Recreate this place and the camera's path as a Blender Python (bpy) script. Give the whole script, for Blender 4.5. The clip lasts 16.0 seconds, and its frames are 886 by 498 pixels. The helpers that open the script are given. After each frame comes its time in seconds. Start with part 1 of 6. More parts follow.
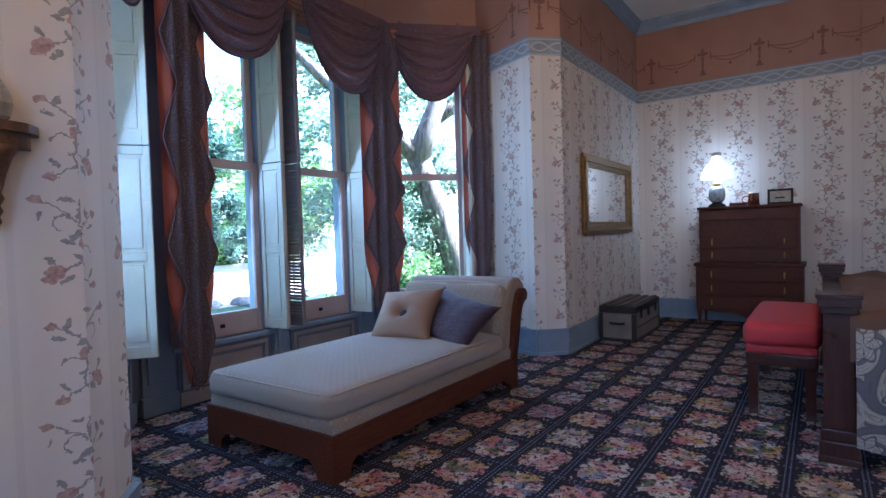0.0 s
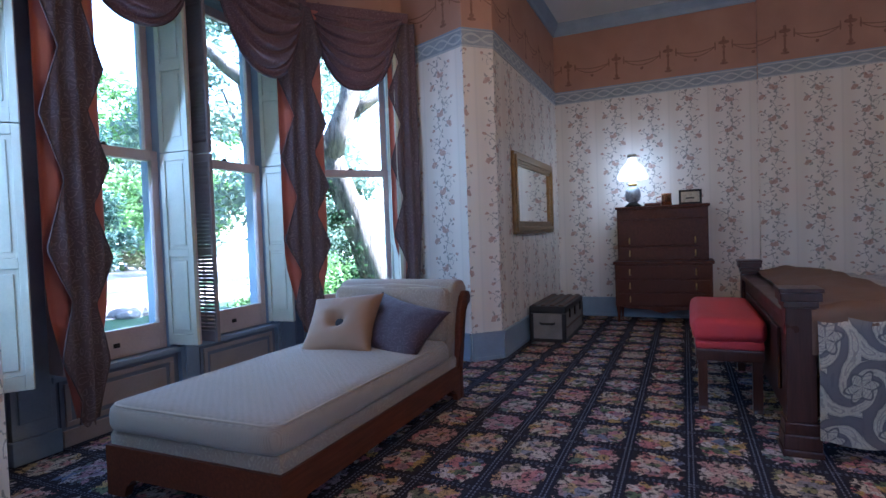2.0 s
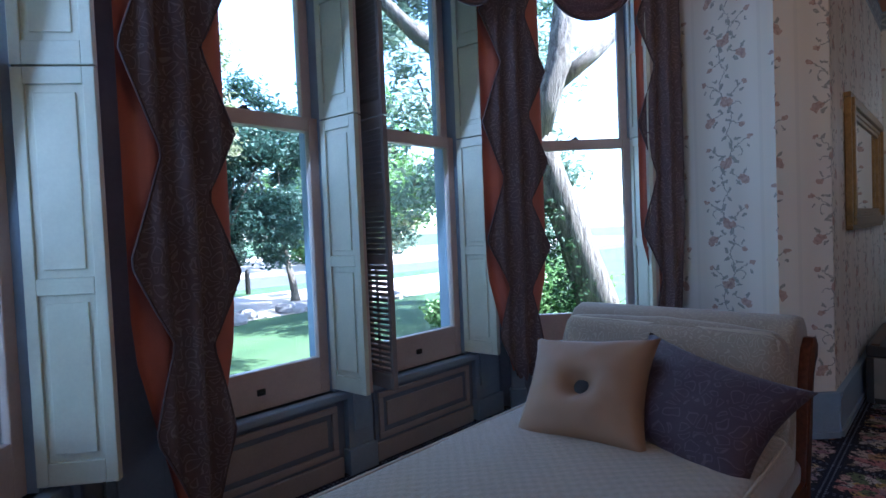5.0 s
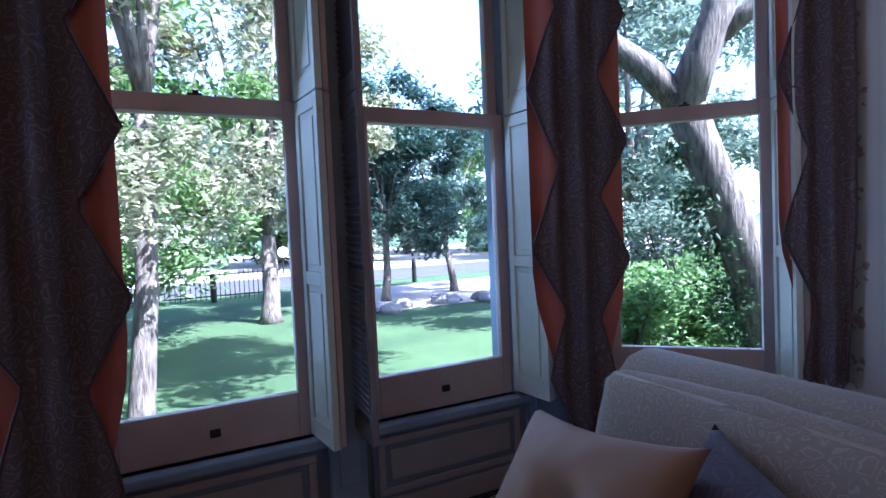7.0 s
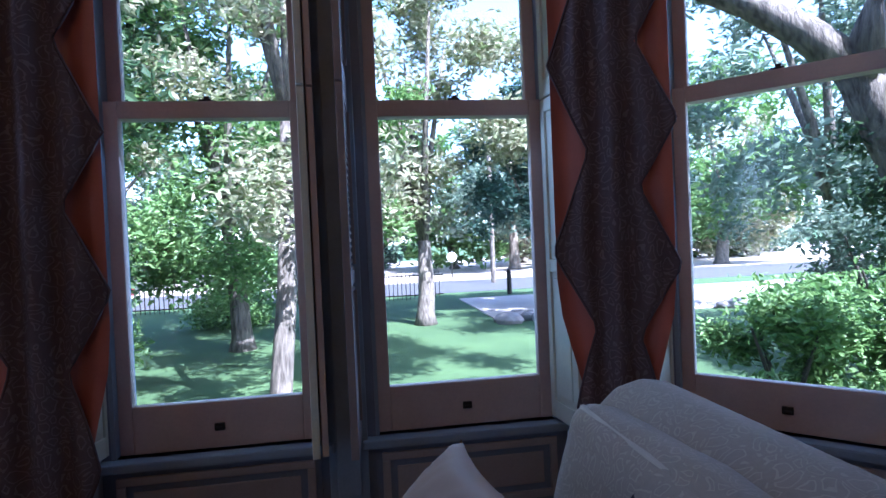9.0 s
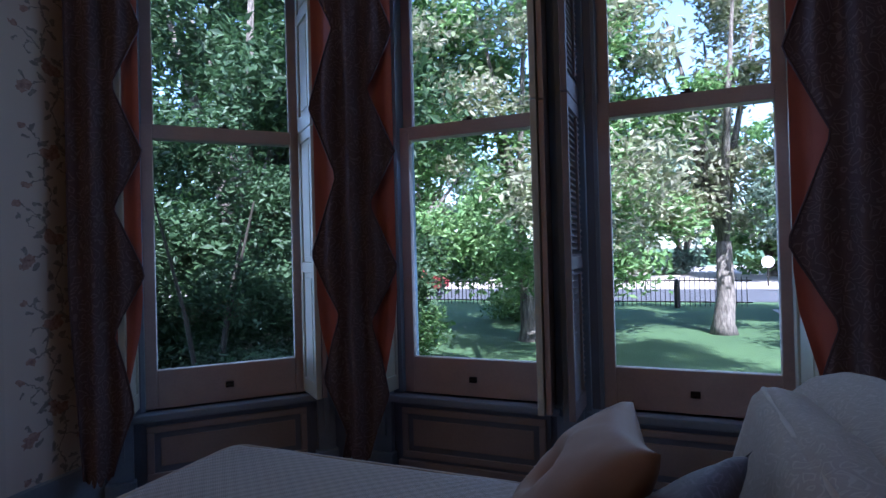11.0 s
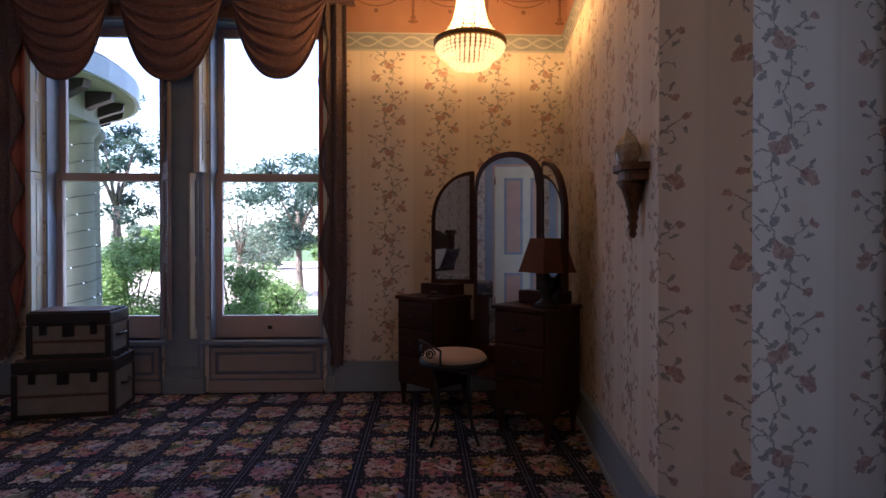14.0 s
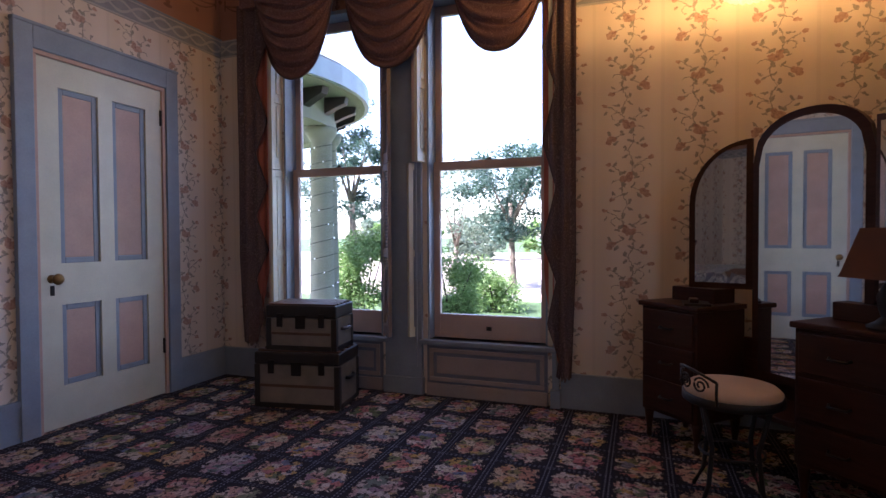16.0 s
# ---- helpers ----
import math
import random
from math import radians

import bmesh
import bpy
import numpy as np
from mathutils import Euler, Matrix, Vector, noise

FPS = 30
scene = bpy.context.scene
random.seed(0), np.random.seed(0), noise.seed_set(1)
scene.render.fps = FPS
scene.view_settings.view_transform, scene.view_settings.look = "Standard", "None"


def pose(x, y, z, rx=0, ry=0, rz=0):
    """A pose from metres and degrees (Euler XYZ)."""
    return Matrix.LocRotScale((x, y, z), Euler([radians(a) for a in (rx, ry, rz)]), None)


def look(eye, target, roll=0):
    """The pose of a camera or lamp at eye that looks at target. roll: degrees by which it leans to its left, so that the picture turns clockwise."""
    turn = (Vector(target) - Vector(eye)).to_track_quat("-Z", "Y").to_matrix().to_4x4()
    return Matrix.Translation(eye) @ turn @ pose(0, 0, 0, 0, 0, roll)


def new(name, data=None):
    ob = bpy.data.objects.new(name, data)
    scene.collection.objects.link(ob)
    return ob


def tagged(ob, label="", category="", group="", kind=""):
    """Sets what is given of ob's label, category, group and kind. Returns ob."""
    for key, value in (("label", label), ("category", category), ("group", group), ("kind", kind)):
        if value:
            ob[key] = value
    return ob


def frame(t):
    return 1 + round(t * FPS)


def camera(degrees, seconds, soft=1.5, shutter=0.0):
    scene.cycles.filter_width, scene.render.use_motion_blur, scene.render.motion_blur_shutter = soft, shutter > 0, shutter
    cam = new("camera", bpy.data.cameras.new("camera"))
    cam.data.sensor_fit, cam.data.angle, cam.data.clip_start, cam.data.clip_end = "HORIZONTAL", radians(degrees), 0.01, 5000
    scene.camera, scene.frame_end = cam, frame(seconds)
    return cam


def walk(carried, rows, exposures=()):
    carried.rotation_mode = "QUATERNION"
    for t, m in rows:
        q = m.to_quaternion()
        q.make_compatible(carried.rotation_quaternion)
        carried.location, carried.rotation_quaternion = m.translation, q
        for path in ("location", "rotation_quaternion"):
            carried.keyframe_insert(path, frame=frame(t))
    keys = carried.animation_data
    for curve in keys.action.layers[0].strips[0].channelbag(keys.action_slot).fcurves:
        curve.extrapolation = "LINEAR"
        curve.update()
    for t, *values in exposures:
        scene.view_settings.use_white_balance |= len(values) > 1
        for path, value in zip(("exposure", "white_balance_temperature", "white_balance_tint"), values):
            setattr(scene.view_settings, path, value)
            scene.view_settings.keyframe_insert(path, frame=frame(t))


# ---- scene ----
cam = camera(78.4, 16.0)
PATH = [
    (0, (0.556, 0.683, 1.106), (2.196, 1.826, 1.046), -1.7),
    (0.5, (0.5, 0.747, 1.108), (2.224, 1.759, 1.049), -1.7),
    (1, (0.513, 0.834, 1.088), (2.282, 1.765, 1.028), -1.8),
    (1.5, (0.569, 0.935, 1.085), (2.386, 1.768, 1.026), -1.9),
    (2, (0.675, 1.096, 1.087), (2.501, 1.909, 1.027), -2.1),
    (2.5, (0.785, 1.262, 1.084), (2.602, 2.097, 1.025), -2.3),
    (3, (0.949, 1.429, 1.088), (2.753, 2.29, 1.027), -2.3),
    (3.5, (1.152, 1.621, 1.092), (2.904, 2.583, 1.032), -2.4),
    (4, (1.333, 1.833, 1.106), (2.984, 2.961, 1.051), -2.5),
    (4.5, (1.52, 1.983, 1.119), (3.069, 3.247, 1.059), -2.4),
    (7, (2.719, 2.132, 1.183), (3.627, 3.912, 1.102), -2.5),
    (7.5, (2.938, 2.114, 1.183), (3.706, 3.959, 1.103), -2.4),
    (8, (3.11, 2.133, 1.131), (3.761, 4.023, 1.094), -2.6),
    (10.5, (3.653, 1.971, 1.13), (3.171, 3.912, 1.104), -1.9),
    (11, (3.677, 1.855, 1.071), (2.921, 3.707, 1.084), -1.5),
    (11.5, (3.677, 1.764, 1.096), (2.617, 3.46, 1.1), -1.3),
    (12, (3.493, 1.631, 1.152), (2.163, 3.124, 1.118), -1.0),
    (12.5, (3.43, 1.649, 1.14), (1.801, 2.809, 1.118), -1.0),
    (13, (3.33, 1.687, 1.134), (1.496, 2.484, 1.118), -0.7),
    (13.5, (3.243, 1.733, 1.141), (1.285, 2.137, 1.118), -0.4),
    (14, (3.19, 1.708, 1.13), (1.191, 1.778, 1.113), -0.0),
    (14.5, (3.093, 1.653, 1.146), (1.105, 1.443, 1.112), -0.0),
    (15, (2.947, 1.6, 1.169), (0.998, 1.154, 1.122), -0.1),
    (15.5, (2.785, 1.553, 1.14), (0.867, 0.987, 1.095), -0.2),
    (16, (2.625, 1.507, 1.141), (0.745, 0.827, 1.094), -0.3),
]
EXPOSURES = [(0, 3.95, 4950, 18), (3, 3.75, 4980, 17), (4.5, 3.2, 5050, 14), (7, 2.75, 5000, 27), (8, 2.75, 5000, 26), (10.5, 2.25, 5080, 24),
             (11.5, 2.05, 5150, 26), (12.5, 2.15, 5500, 28), (14, 2.5, 5950, 34), (16, 2.75, 6050, 35)]
walk(cam, [(t, look(eye, target, roll)) for t, eye, target, roll in PATH], exposures=EXPOSURES)

# ---- world, sun and sky ----
world = bpy.data.worlds.new("sky")
scene.world = world
world.use_nodes = True
wn = world.node_tree
sky = wn.nodes.new("ShaderNodeTexSky")
sky.sky_type, sky.sun_disc = "NISHITA", False
sky.sun_elevation, sky.sun_rotation = radians(50), radians(140)
wn.links.new(sky.outputs[0], wn.nodes["Background"].inputs[0])
wn.nodes["Background"].inputs[1].default_value = 0.15
sun = new("sun", bpy.data.lights.new("sun", "SUN"))
sun.data.energy, sun.data.angle, sun.data.color = 5.0, radians(0.5), (1, 0.96, 0.90)
sun.matrix_world = look((6.4, -7.7, 12), (0, 0, 0))


def window_light(name, x, y, z, tx, ty, w, h, power):
    """Sky light that falls in through a window's opening."""
    ob = new(name, bpy.data.lights.new(name, "AREA"))
    ob.data.shape, ob.data.size, ob.data.size_y = "RECTANGLE", w, h
    ob.data.energy, ob.data.color = power * 1.12, (0.54, 0.75, 1.0)
    ob.matrix_world = look((x, y, z), (tx, ty, z - 0.35))


SKY_W = 0.85
window_light("skylight_cant_w", 1.82, 3.78, 1.6, 2.82, 2.78, 0.60, 2.2, SKY_W * 0.95)
window_light("skylight_front_w", 2.84, 4.19, 1.6, 2.84, 3.4, 0.62, 2.2, SKY_W)
window_light("skylight_front_e", 3.775, 4.19, 1.6, 3.775, 3.4, 0.62, 2.2, SKY_W)
window_light("skylight_cant_e", 4.80, 3.78, 1.6, 3.80, 2.78, 0.62, 2.2, SKY_W * 0.6)
window_light("skylight_west_s", -1.03, -0.72, 1.6, 0, -0.72, 0.72, 2.2, SKY_W * 1.1)
window_light("skylight_west_n", -1.03, 0.5, 1.6, 0, 0.5, 0.72, 2.2, SKY_W * 1.1)


def bulb(name, x, y, z, r, power, color):
    ob = new(name, bpy.data.lights.new(name, "POINT"))
    ob.location = (x, y, z)
    ob.data.energy, ob.data.shadow_soft_size, ob.data.color = power, r, color


bulb("chandelier_bulb", -0.25, 2.0, 2.42, 0.05, 9.6, (1.0, 0.56, 0.15))
# Unseen warm lamp, added to lift the upper walls and chamfers.
bulb("added_ceiling_bulb", 3.0, 0.2, 3.2, 0.12, 2.4, (1.0, 0.52, 0.15))
bulb("oil_lamp_bulb", 7.2, 1.62, 1.72, 0.05, 0.33, (0.74, 0.91, 1.0))

# ---- materials ----
MATS = {}


class Nodes:
    """A small writer of node materials."""

    def __init__(self, name, rough=0.6, metal=0.0):
        self.m = bpy.data.materials.new(name)
        self.m.use_nodes = True
        self.t = self.m.node_tree
        self.b = self.t.nodes["Principled BSDF"]
        self.b.inputs["Roughness"].default_value = rough
        self.b.inputs["Metallic"].default_value = metal
        MATS[name] = self.m

    def put(self, socket, v):
        if isinstance(v, bpy.types.NodeSocket):
            self.t.links.new(v, socket)
        elif isinstance(v, (tuple, list)) and len(v) == 3 and socket.type == "RGBA":
            socket.default_value = (*v, 1)
        else:
            socket.default_value = v

    def node(self, kind, *args, **props):
        n = self.t.nodes.new(kind)
        if "operation" in props:
            n.operation = props["operation"]
        if "data_type" in props:
            n.data_type = props["data_type"]
        if "feature" in props:
            n.feature = props["feature"]
        if "wave_type" in props:
            n.wave_type, n.rings_direction = props["wave_type"], props["rings_direction"]
        for i, v in enumerate(args):
            if v is not None:
                self.put(n.inputs[i], v)
        return n

    def math(self, op, a, b=0.0, c=0.0):
        return self.node("ShaderNodeMath", a, b, c, operation=op).outputs[0]

    def vec(self, op, a, b=(0, 0, 0)):
        n = self.node("ShaderNodeVectorMath", a, b, operation=op)
        return n.outputs["Value"] if op in ("DOT_PRODUCT", "LENGTH", "DISTANCE") else n.outputs["Vector"]

    def mix(self, f, a, b):
        n = self.node("ShaderNodeMix", data_type="RGBA")
        self.put(n.inputs[0], f), self.put(n.inputs[6], a), self.put(n.inputs[7], b)
        return n.outputs[2]

    def noise(self, scale, detail=3.0, vector=None, rough=0.55):
        n = self.node("ShaderNodeTexNoise")
        n.inputs["Scale"].default_value, n.inputs["Detail"].default_value, n.inputs["Roughness"].default_value = scale, detail, rough
        self.put(n.inputs["Vector"], self.pos() if vector is None else vector)
        return n.outputs[0]

    def pos(self):
        return self.node("ShaderNodeTexCoord").outputs["Object"]

    def world(self):
        return self.node("ShaderNodeNewGeometry").outputs["Position"]

    def ramp(self, f, *stops, constant=False):
        n = self.node("ShaderNodeValToRGB", f)
        r = n.color_ramp
        r.interpolation = "CONSTANT" if constant else "LINEAR"
        while len(r.elements) < len(stops):
            r.elements.new(0.5)
        for e, (p, c) in zip(r.elements, stops):
            e.position, e.color = p, (*c, 1)
        return n.outputs[0]

    def bump(self, h, strength=0.2, dist=0.01):
        n = self.node("ShaderNodeBump")
        n.inputs["Strength"].default_value, n.inputs["Distance"].default_value = strength, dist
        self.put(n.inputs["Height"], h)
        self.t.links.new(n.outputs[0], self.b.inputs["Normal"])

    def color(self, c):
        self.put(self.b.inputs["Base Color"], c)
        return self.m


def worn(name, c, rough=0.5, metal=0.0, var=0.18, scale=6.0, grain=90.0, bump=0.08, stretch=None):
    """A surface of one colour with large stains, fine grain and slight relief."""
    n = Nodes(name, rough, metal)
    v = n.pos()
    if stretch:
        v = n.vec("MULTIPLY", v, stretch)
    big, fine = n.noise(scale, 4, v), n.noise(grain, 3, v)
    dark = tuple(x * (1 - var * 1.6) for x in c)
    lite = tuple(min(1, x * (1 + var)) for x in c)
    a = n.ramp(big, (0.3, dark), (0.7, lite))
    f = n.ramp(fine, (0.3, tuple(x * (1 - var) for x in c)), (0.7, lite))
    n.color(n.mix(0.4, a, f))
    n.put(n.b.inputs["Roughness"], n.math("MULTIPLY_ADD", big, 0.2, rough - 0.1))
    n.bump(fine, bump, 0.004)
    return n.m


def wall_uv(n):
    """Metres along a wall and metres up it, from the place and the wall's own direction."""
    g = n.node("ShaderNodeNewGeometry")
    tangent = n.vec("CROSS_PRODUCT", g.outputs["True Normal"], (0, 0, 1))
    u = n.vec("DOT_PRODUCT", g.outputs["Position"], tangent)
    z = n.node("ShaderNodeSeparateXYZ", g.outputs["Position"]).outputs[2]
    return u, z


def cell(n, x, period, shift=0.0):
    """Place within a repeat, from minus to plus half of it."""
    a = n.math("ADD", x, shift)
    f = n.math("FRACT", n.math("DIVIDE", a, period))
    return n.math("MULTIPLY", n.math("SUBTRACT", f, 0.5), period)


def blob(n, u, v, x, y, rx, ry, turn):
    """1 inside a small turned ellipse, 0 outside."""
    c, s = math.cos(turn), math.sin(turn)
    du, dv = n.math("SUBTRACT", u, x), n.math("SUBTRACT", v, y)
    a = n.math("ADD", n.math("MULTIPLY", du, c / rx), n.math("MULTIPLY", dv, s / rx))
    b = n.math("SUBTRACT", n.math("MULTIPLY", dv, c / ry), n.math("MULTIPLY", du, s / ry))
    d = n.math("ADD", n.math("MULTIPLY", a, a), n.math("MULTIPLY", b, b))
    return n.math("LESS_THAN", d, 1.0)


def make_wallpaper():
    """Meandering rose vines in columns, mirrored every half repeat, on a softly striped cream ground."""
    n = Nodes("floral_wallpaper", 0.62)
    u0, z0 = wall_uv(n)
    wob = n.node("ShaderNodeTexNoise")
    wob.inputs["Scale"].default_value, wob.inputs["Detail"].default_value = 60, 3
    n.put(wob.inputs["Vector"], n.world())
    sep = n.node("ShaderNodeSeparateColor", wob.outputs[1])
    u = n.math("ADD", u0, n.math("MULTIPLY", n.math("SUBTRACT", sep.outputs[0], 0.5), 0.034))
    z = n.math("ADD", z0, n.math("MULTIPLY", n.math("SUBTRACT", sep.outputs[1], 0.5), 0.030))
    wide, half = 0.41, 0.335
    column = n.math("FLOOR", n.math("DIVIDE", u0, wide))
    zd = n.math("ADD", z, n.math("MULTIPLY", n.math("PINGPONG", column, 1.0), 0.06))
    flip = n.math("MULTIPLY_ADD", n.math("PINGPONG", n.math("FLOOR", n.math("DIVIDE", zd, half)), 1.0), 2.0, -1.0)
    cu, cz = n.math("MULTIPLY", n.math("MULTIPLY", cell(n, u, wide), flip), 0.86), cell(n, zd, half)
    line = n.math("ABSOLUTE", cell(n, u0, wide, wide * 0.5))
    stripe = n.math("MULTIPLY_ADD", n.math("SINE", n.math("MULTIPLY", u0, 4 * math.pi / wide)), 0.5, 0.5)
    base = n.mix(stripe, (0.64, 0.58, 0.51), (0.69, 0.635, 0.57))
    base = n.mix(n.math("MULTIPLY", n.math("LESS_THAN", line, 0.010), 0.25), base, (0.47, 0.43, 0.39))
    base = n.mix(n.math("MULTIPLY", n.noise(2.2, 4, n.world()), 0.35), base, (0.60, 0.52, 0.43))
    way = n.math("MULTIPLY", n.math("SINE", n.math("MULTIPLY", cz, 2 * math.pi / half)), 0.03)
    green = n.math("LESS_THAN", n.math("ABSOLUTE", n.math("SUBTRACT", cu, way)), 0.0032)
    for x, y, r in ((-0.055, -0.045, 0.030), (0.06, 0.055, 0.024)):
        dx, dy = n.math("SUBTRACT", cu, x), n.math("SUBTRACT", cz, y)
        d = n.math("SQRT", n.math("ADD", n.math("MULTIPLY", dx, dx), n.math("MULTIPLY", dy, dy)))
        curl = n.math("MULTIPLY", n.math("LESS_THAN", n.math("ABSOLUTE", n.math("SUBTRACT", d, r)), 0.0028), n.math("GREATER_THAN", n.math("ADD", dx, dy), -0.018))
        green = n.math("MAXIMUM", green, curl)
    # side twigs, then leaves
    for x, y, rx, ry, t in ((0.05, -0.075, 0.05, 0.003, -0.5), (-0.055, 0.055, 0.06, 0.003, -0.7), (0.075, 0.10, 0.055, 0.003, 0.6), (-0.05, -0.12, 0.045, 0.003, 0.5),
                            (-0.025, 0.03, 0.026, 0.012, 0.5), (0.035, 0.022, 0.025, 0.012, 2.4), (-0.02, -0.045, 0.024, 0.012, 2.0), (0.028, -0.05, 0.022, 0.010, 0.9), (0.052, 0.0, 0.018, 0.009, 0.2),
                            (-0.065, 0.085, 0.021, 0.010, 1.1), (-0.085, 0.045, 0.019, 0.009, 2.7), (0.02, 0.09, 0.023, 0.011, 1.9), (0.055, 0.125, 0.02, 0.009, 0.1), (-0.012, 0.135, 0.021, 0.010, 0.8),
                            (0.095, -0.055, 0.02, 0.010, 1.0), (0.06, -0.115, 0.022, 0.011, 2.3), (-0.015, -0.105, 0.022, 0.010, 0.4), (-0.075, -0.10, 0.018, 0.009, 2.2), (0.012, -0.15, 0.020, 0.010, 1.5), (0.115, 0.075, 0.014, 0.007, 2.0)):
        green = n.math("MAXIMUM", green, blob(n, cu, cz, x, y, rx * 0.9, max(ry * 0.78, 0.003), t))
    pink = None
    for x, y, rx, ry, t in ((0.0, -0.008, 0.030, 0.022, 0.3), (-0.024, -0.006, 0.017, 0.020, 0.0), (0.010, 0.014, 0.020, 0.015, 0.9),
                            (0.085, -0.092, 0.027, 0.020, -0.4), (0.098, -0.112, 0.018, 0.015, 0.2), (-0.100, 0.085, 0.015, 0.011, 0.7), (0.120, 0.125, 0.016, 0.012, 0.4), (-0.085, -0.140, 0.017, 0.013, 0.0)):
        p = blob(n, cu, cz, x, y, rx, ry, t)
        pink = p if pink is None else n.math("MAXIMUM", pink, p)
    fade = n.noise(70, 3, n.world())
    gcol = n.ramp(fade, (0.3, (0.15, 0.145, 0.14)), (0.7, (0.31, 0.30, 0.27)))
    pcol = n.ramp(fade, (0.35, (0.24, 0.11, 0.09)), (0.65, (0.47, 0.29, 0.22)))
    c = n.mix(n.math("MULTIPLY", green, 0.84), base, gcol)
    c = n.mix(n.math("MULTIPLY", pink, 0.8), c, pcol)
    n.bump(n.noise(240, 2, n.world()), 0.05, 0.002)
    return n.color(c)


def make_frieze():
    n = Nodes("painted_frieze", 0.7)
    u, z = wall_uv(n)
    cu = cell(n, u, 0.57, 0.20)
    v = n.math("SUBTRACT", z, 2.99)
    base = n.ramp(n.noise(1.6, 5, n.world()), (0.3, (0.30, 0.155, 0.105)), (0.7, (0.39, 0.215, 0.148)))
    ink = blob(n, cu, v, 0, 0.09, 0.055, 0.022, 0)
    for x, y, rx, ry in ((0, 0.125, 0.016, 0.03), (0, -0.02, 0.011, 0.11), (0, -0.14, 0.04, 0.014), (0, -0.11, 0.022, 0.018), (0, 0.04, 0.02, 0.014), (0.085, 0.06, 0.008, 0.05), (-0.085, 0.06, 0.008, 0.05)):
        ink = n.math("MAXIMUM", ink, blob(n, cu, v, x, y, rx, ry, 0))
    mid = n.math("SUBTRACT", 0.285, n.math("ABSOLUTE", cu))
    for drop in (0.30, 0.75):
        sag = n.math("SUBTRACT", 0.055, n.math("MULTIPLY", n.math("SUBTRACT", 0.04, n.math("MULTIPLY", mid, mid)), drop * 2.6))
        line = n.math("LESS_THAN", n.math("ABSOLUTE", n.math("SUBTRACT", v, sag)), 0.0055)
        ink = n.math("MAXIMUM", ink, n.math("MULTIPLY", line, n.math("LESS_THAN", mid, 0.2)))
    ink = n.math("MAXIMUM", ink, n.math("LESS_THAN", n.math("SQRT", n.math("ADD", n.math("POWER", mid, 2.0), n.math("POWER", n.math("ADD", v, 0.06), 2.0))), 0.017))
    worn_ink = n.math("MULTIPLY", ink, n.math("MULTIPLY_ADD", n.noise(40, 3, n.world()), 0.8, 0.3))
    return n.color(n.mix(worn_ink, base, (0.13, 0.055, 0.03)))


def make_border():
    n = Nodes("guilloche_border", 0.6)
    u, z = wall_uv(n)
    v = n.math("SUBTRACT", z, 2.69)
    w = n.math("MULTIPLY", n.math("SINE", n.math("MULTIPLY", u, 2 * math.pi / 0.34)), 0.036)
    band = n.math("MAXIMUM", n.math("LESS_THAN", n.math("ABSOLUTE", n.math("SUBTRACT", v, w)), 0.009), n.math("LESS_THAN", n.math("ABSOLUTE", n.math("ADD", v, w)), 0.009))
    band = n.math("MAXIMUM", band, n.math("GREATER_THAN", n.math("ABSOLUTE", v), 0.058))
    base = n.ramp(n.noise(9, 4, n.world()), (0.3, (0.20, 0.23, 0.26)), (0.7, (0.30, 0.33, 0.36)))
    return n.color(n.mix(n.math("MULTIPLY", band, 0.8), base, (0.44, 0.46, 0.46)))


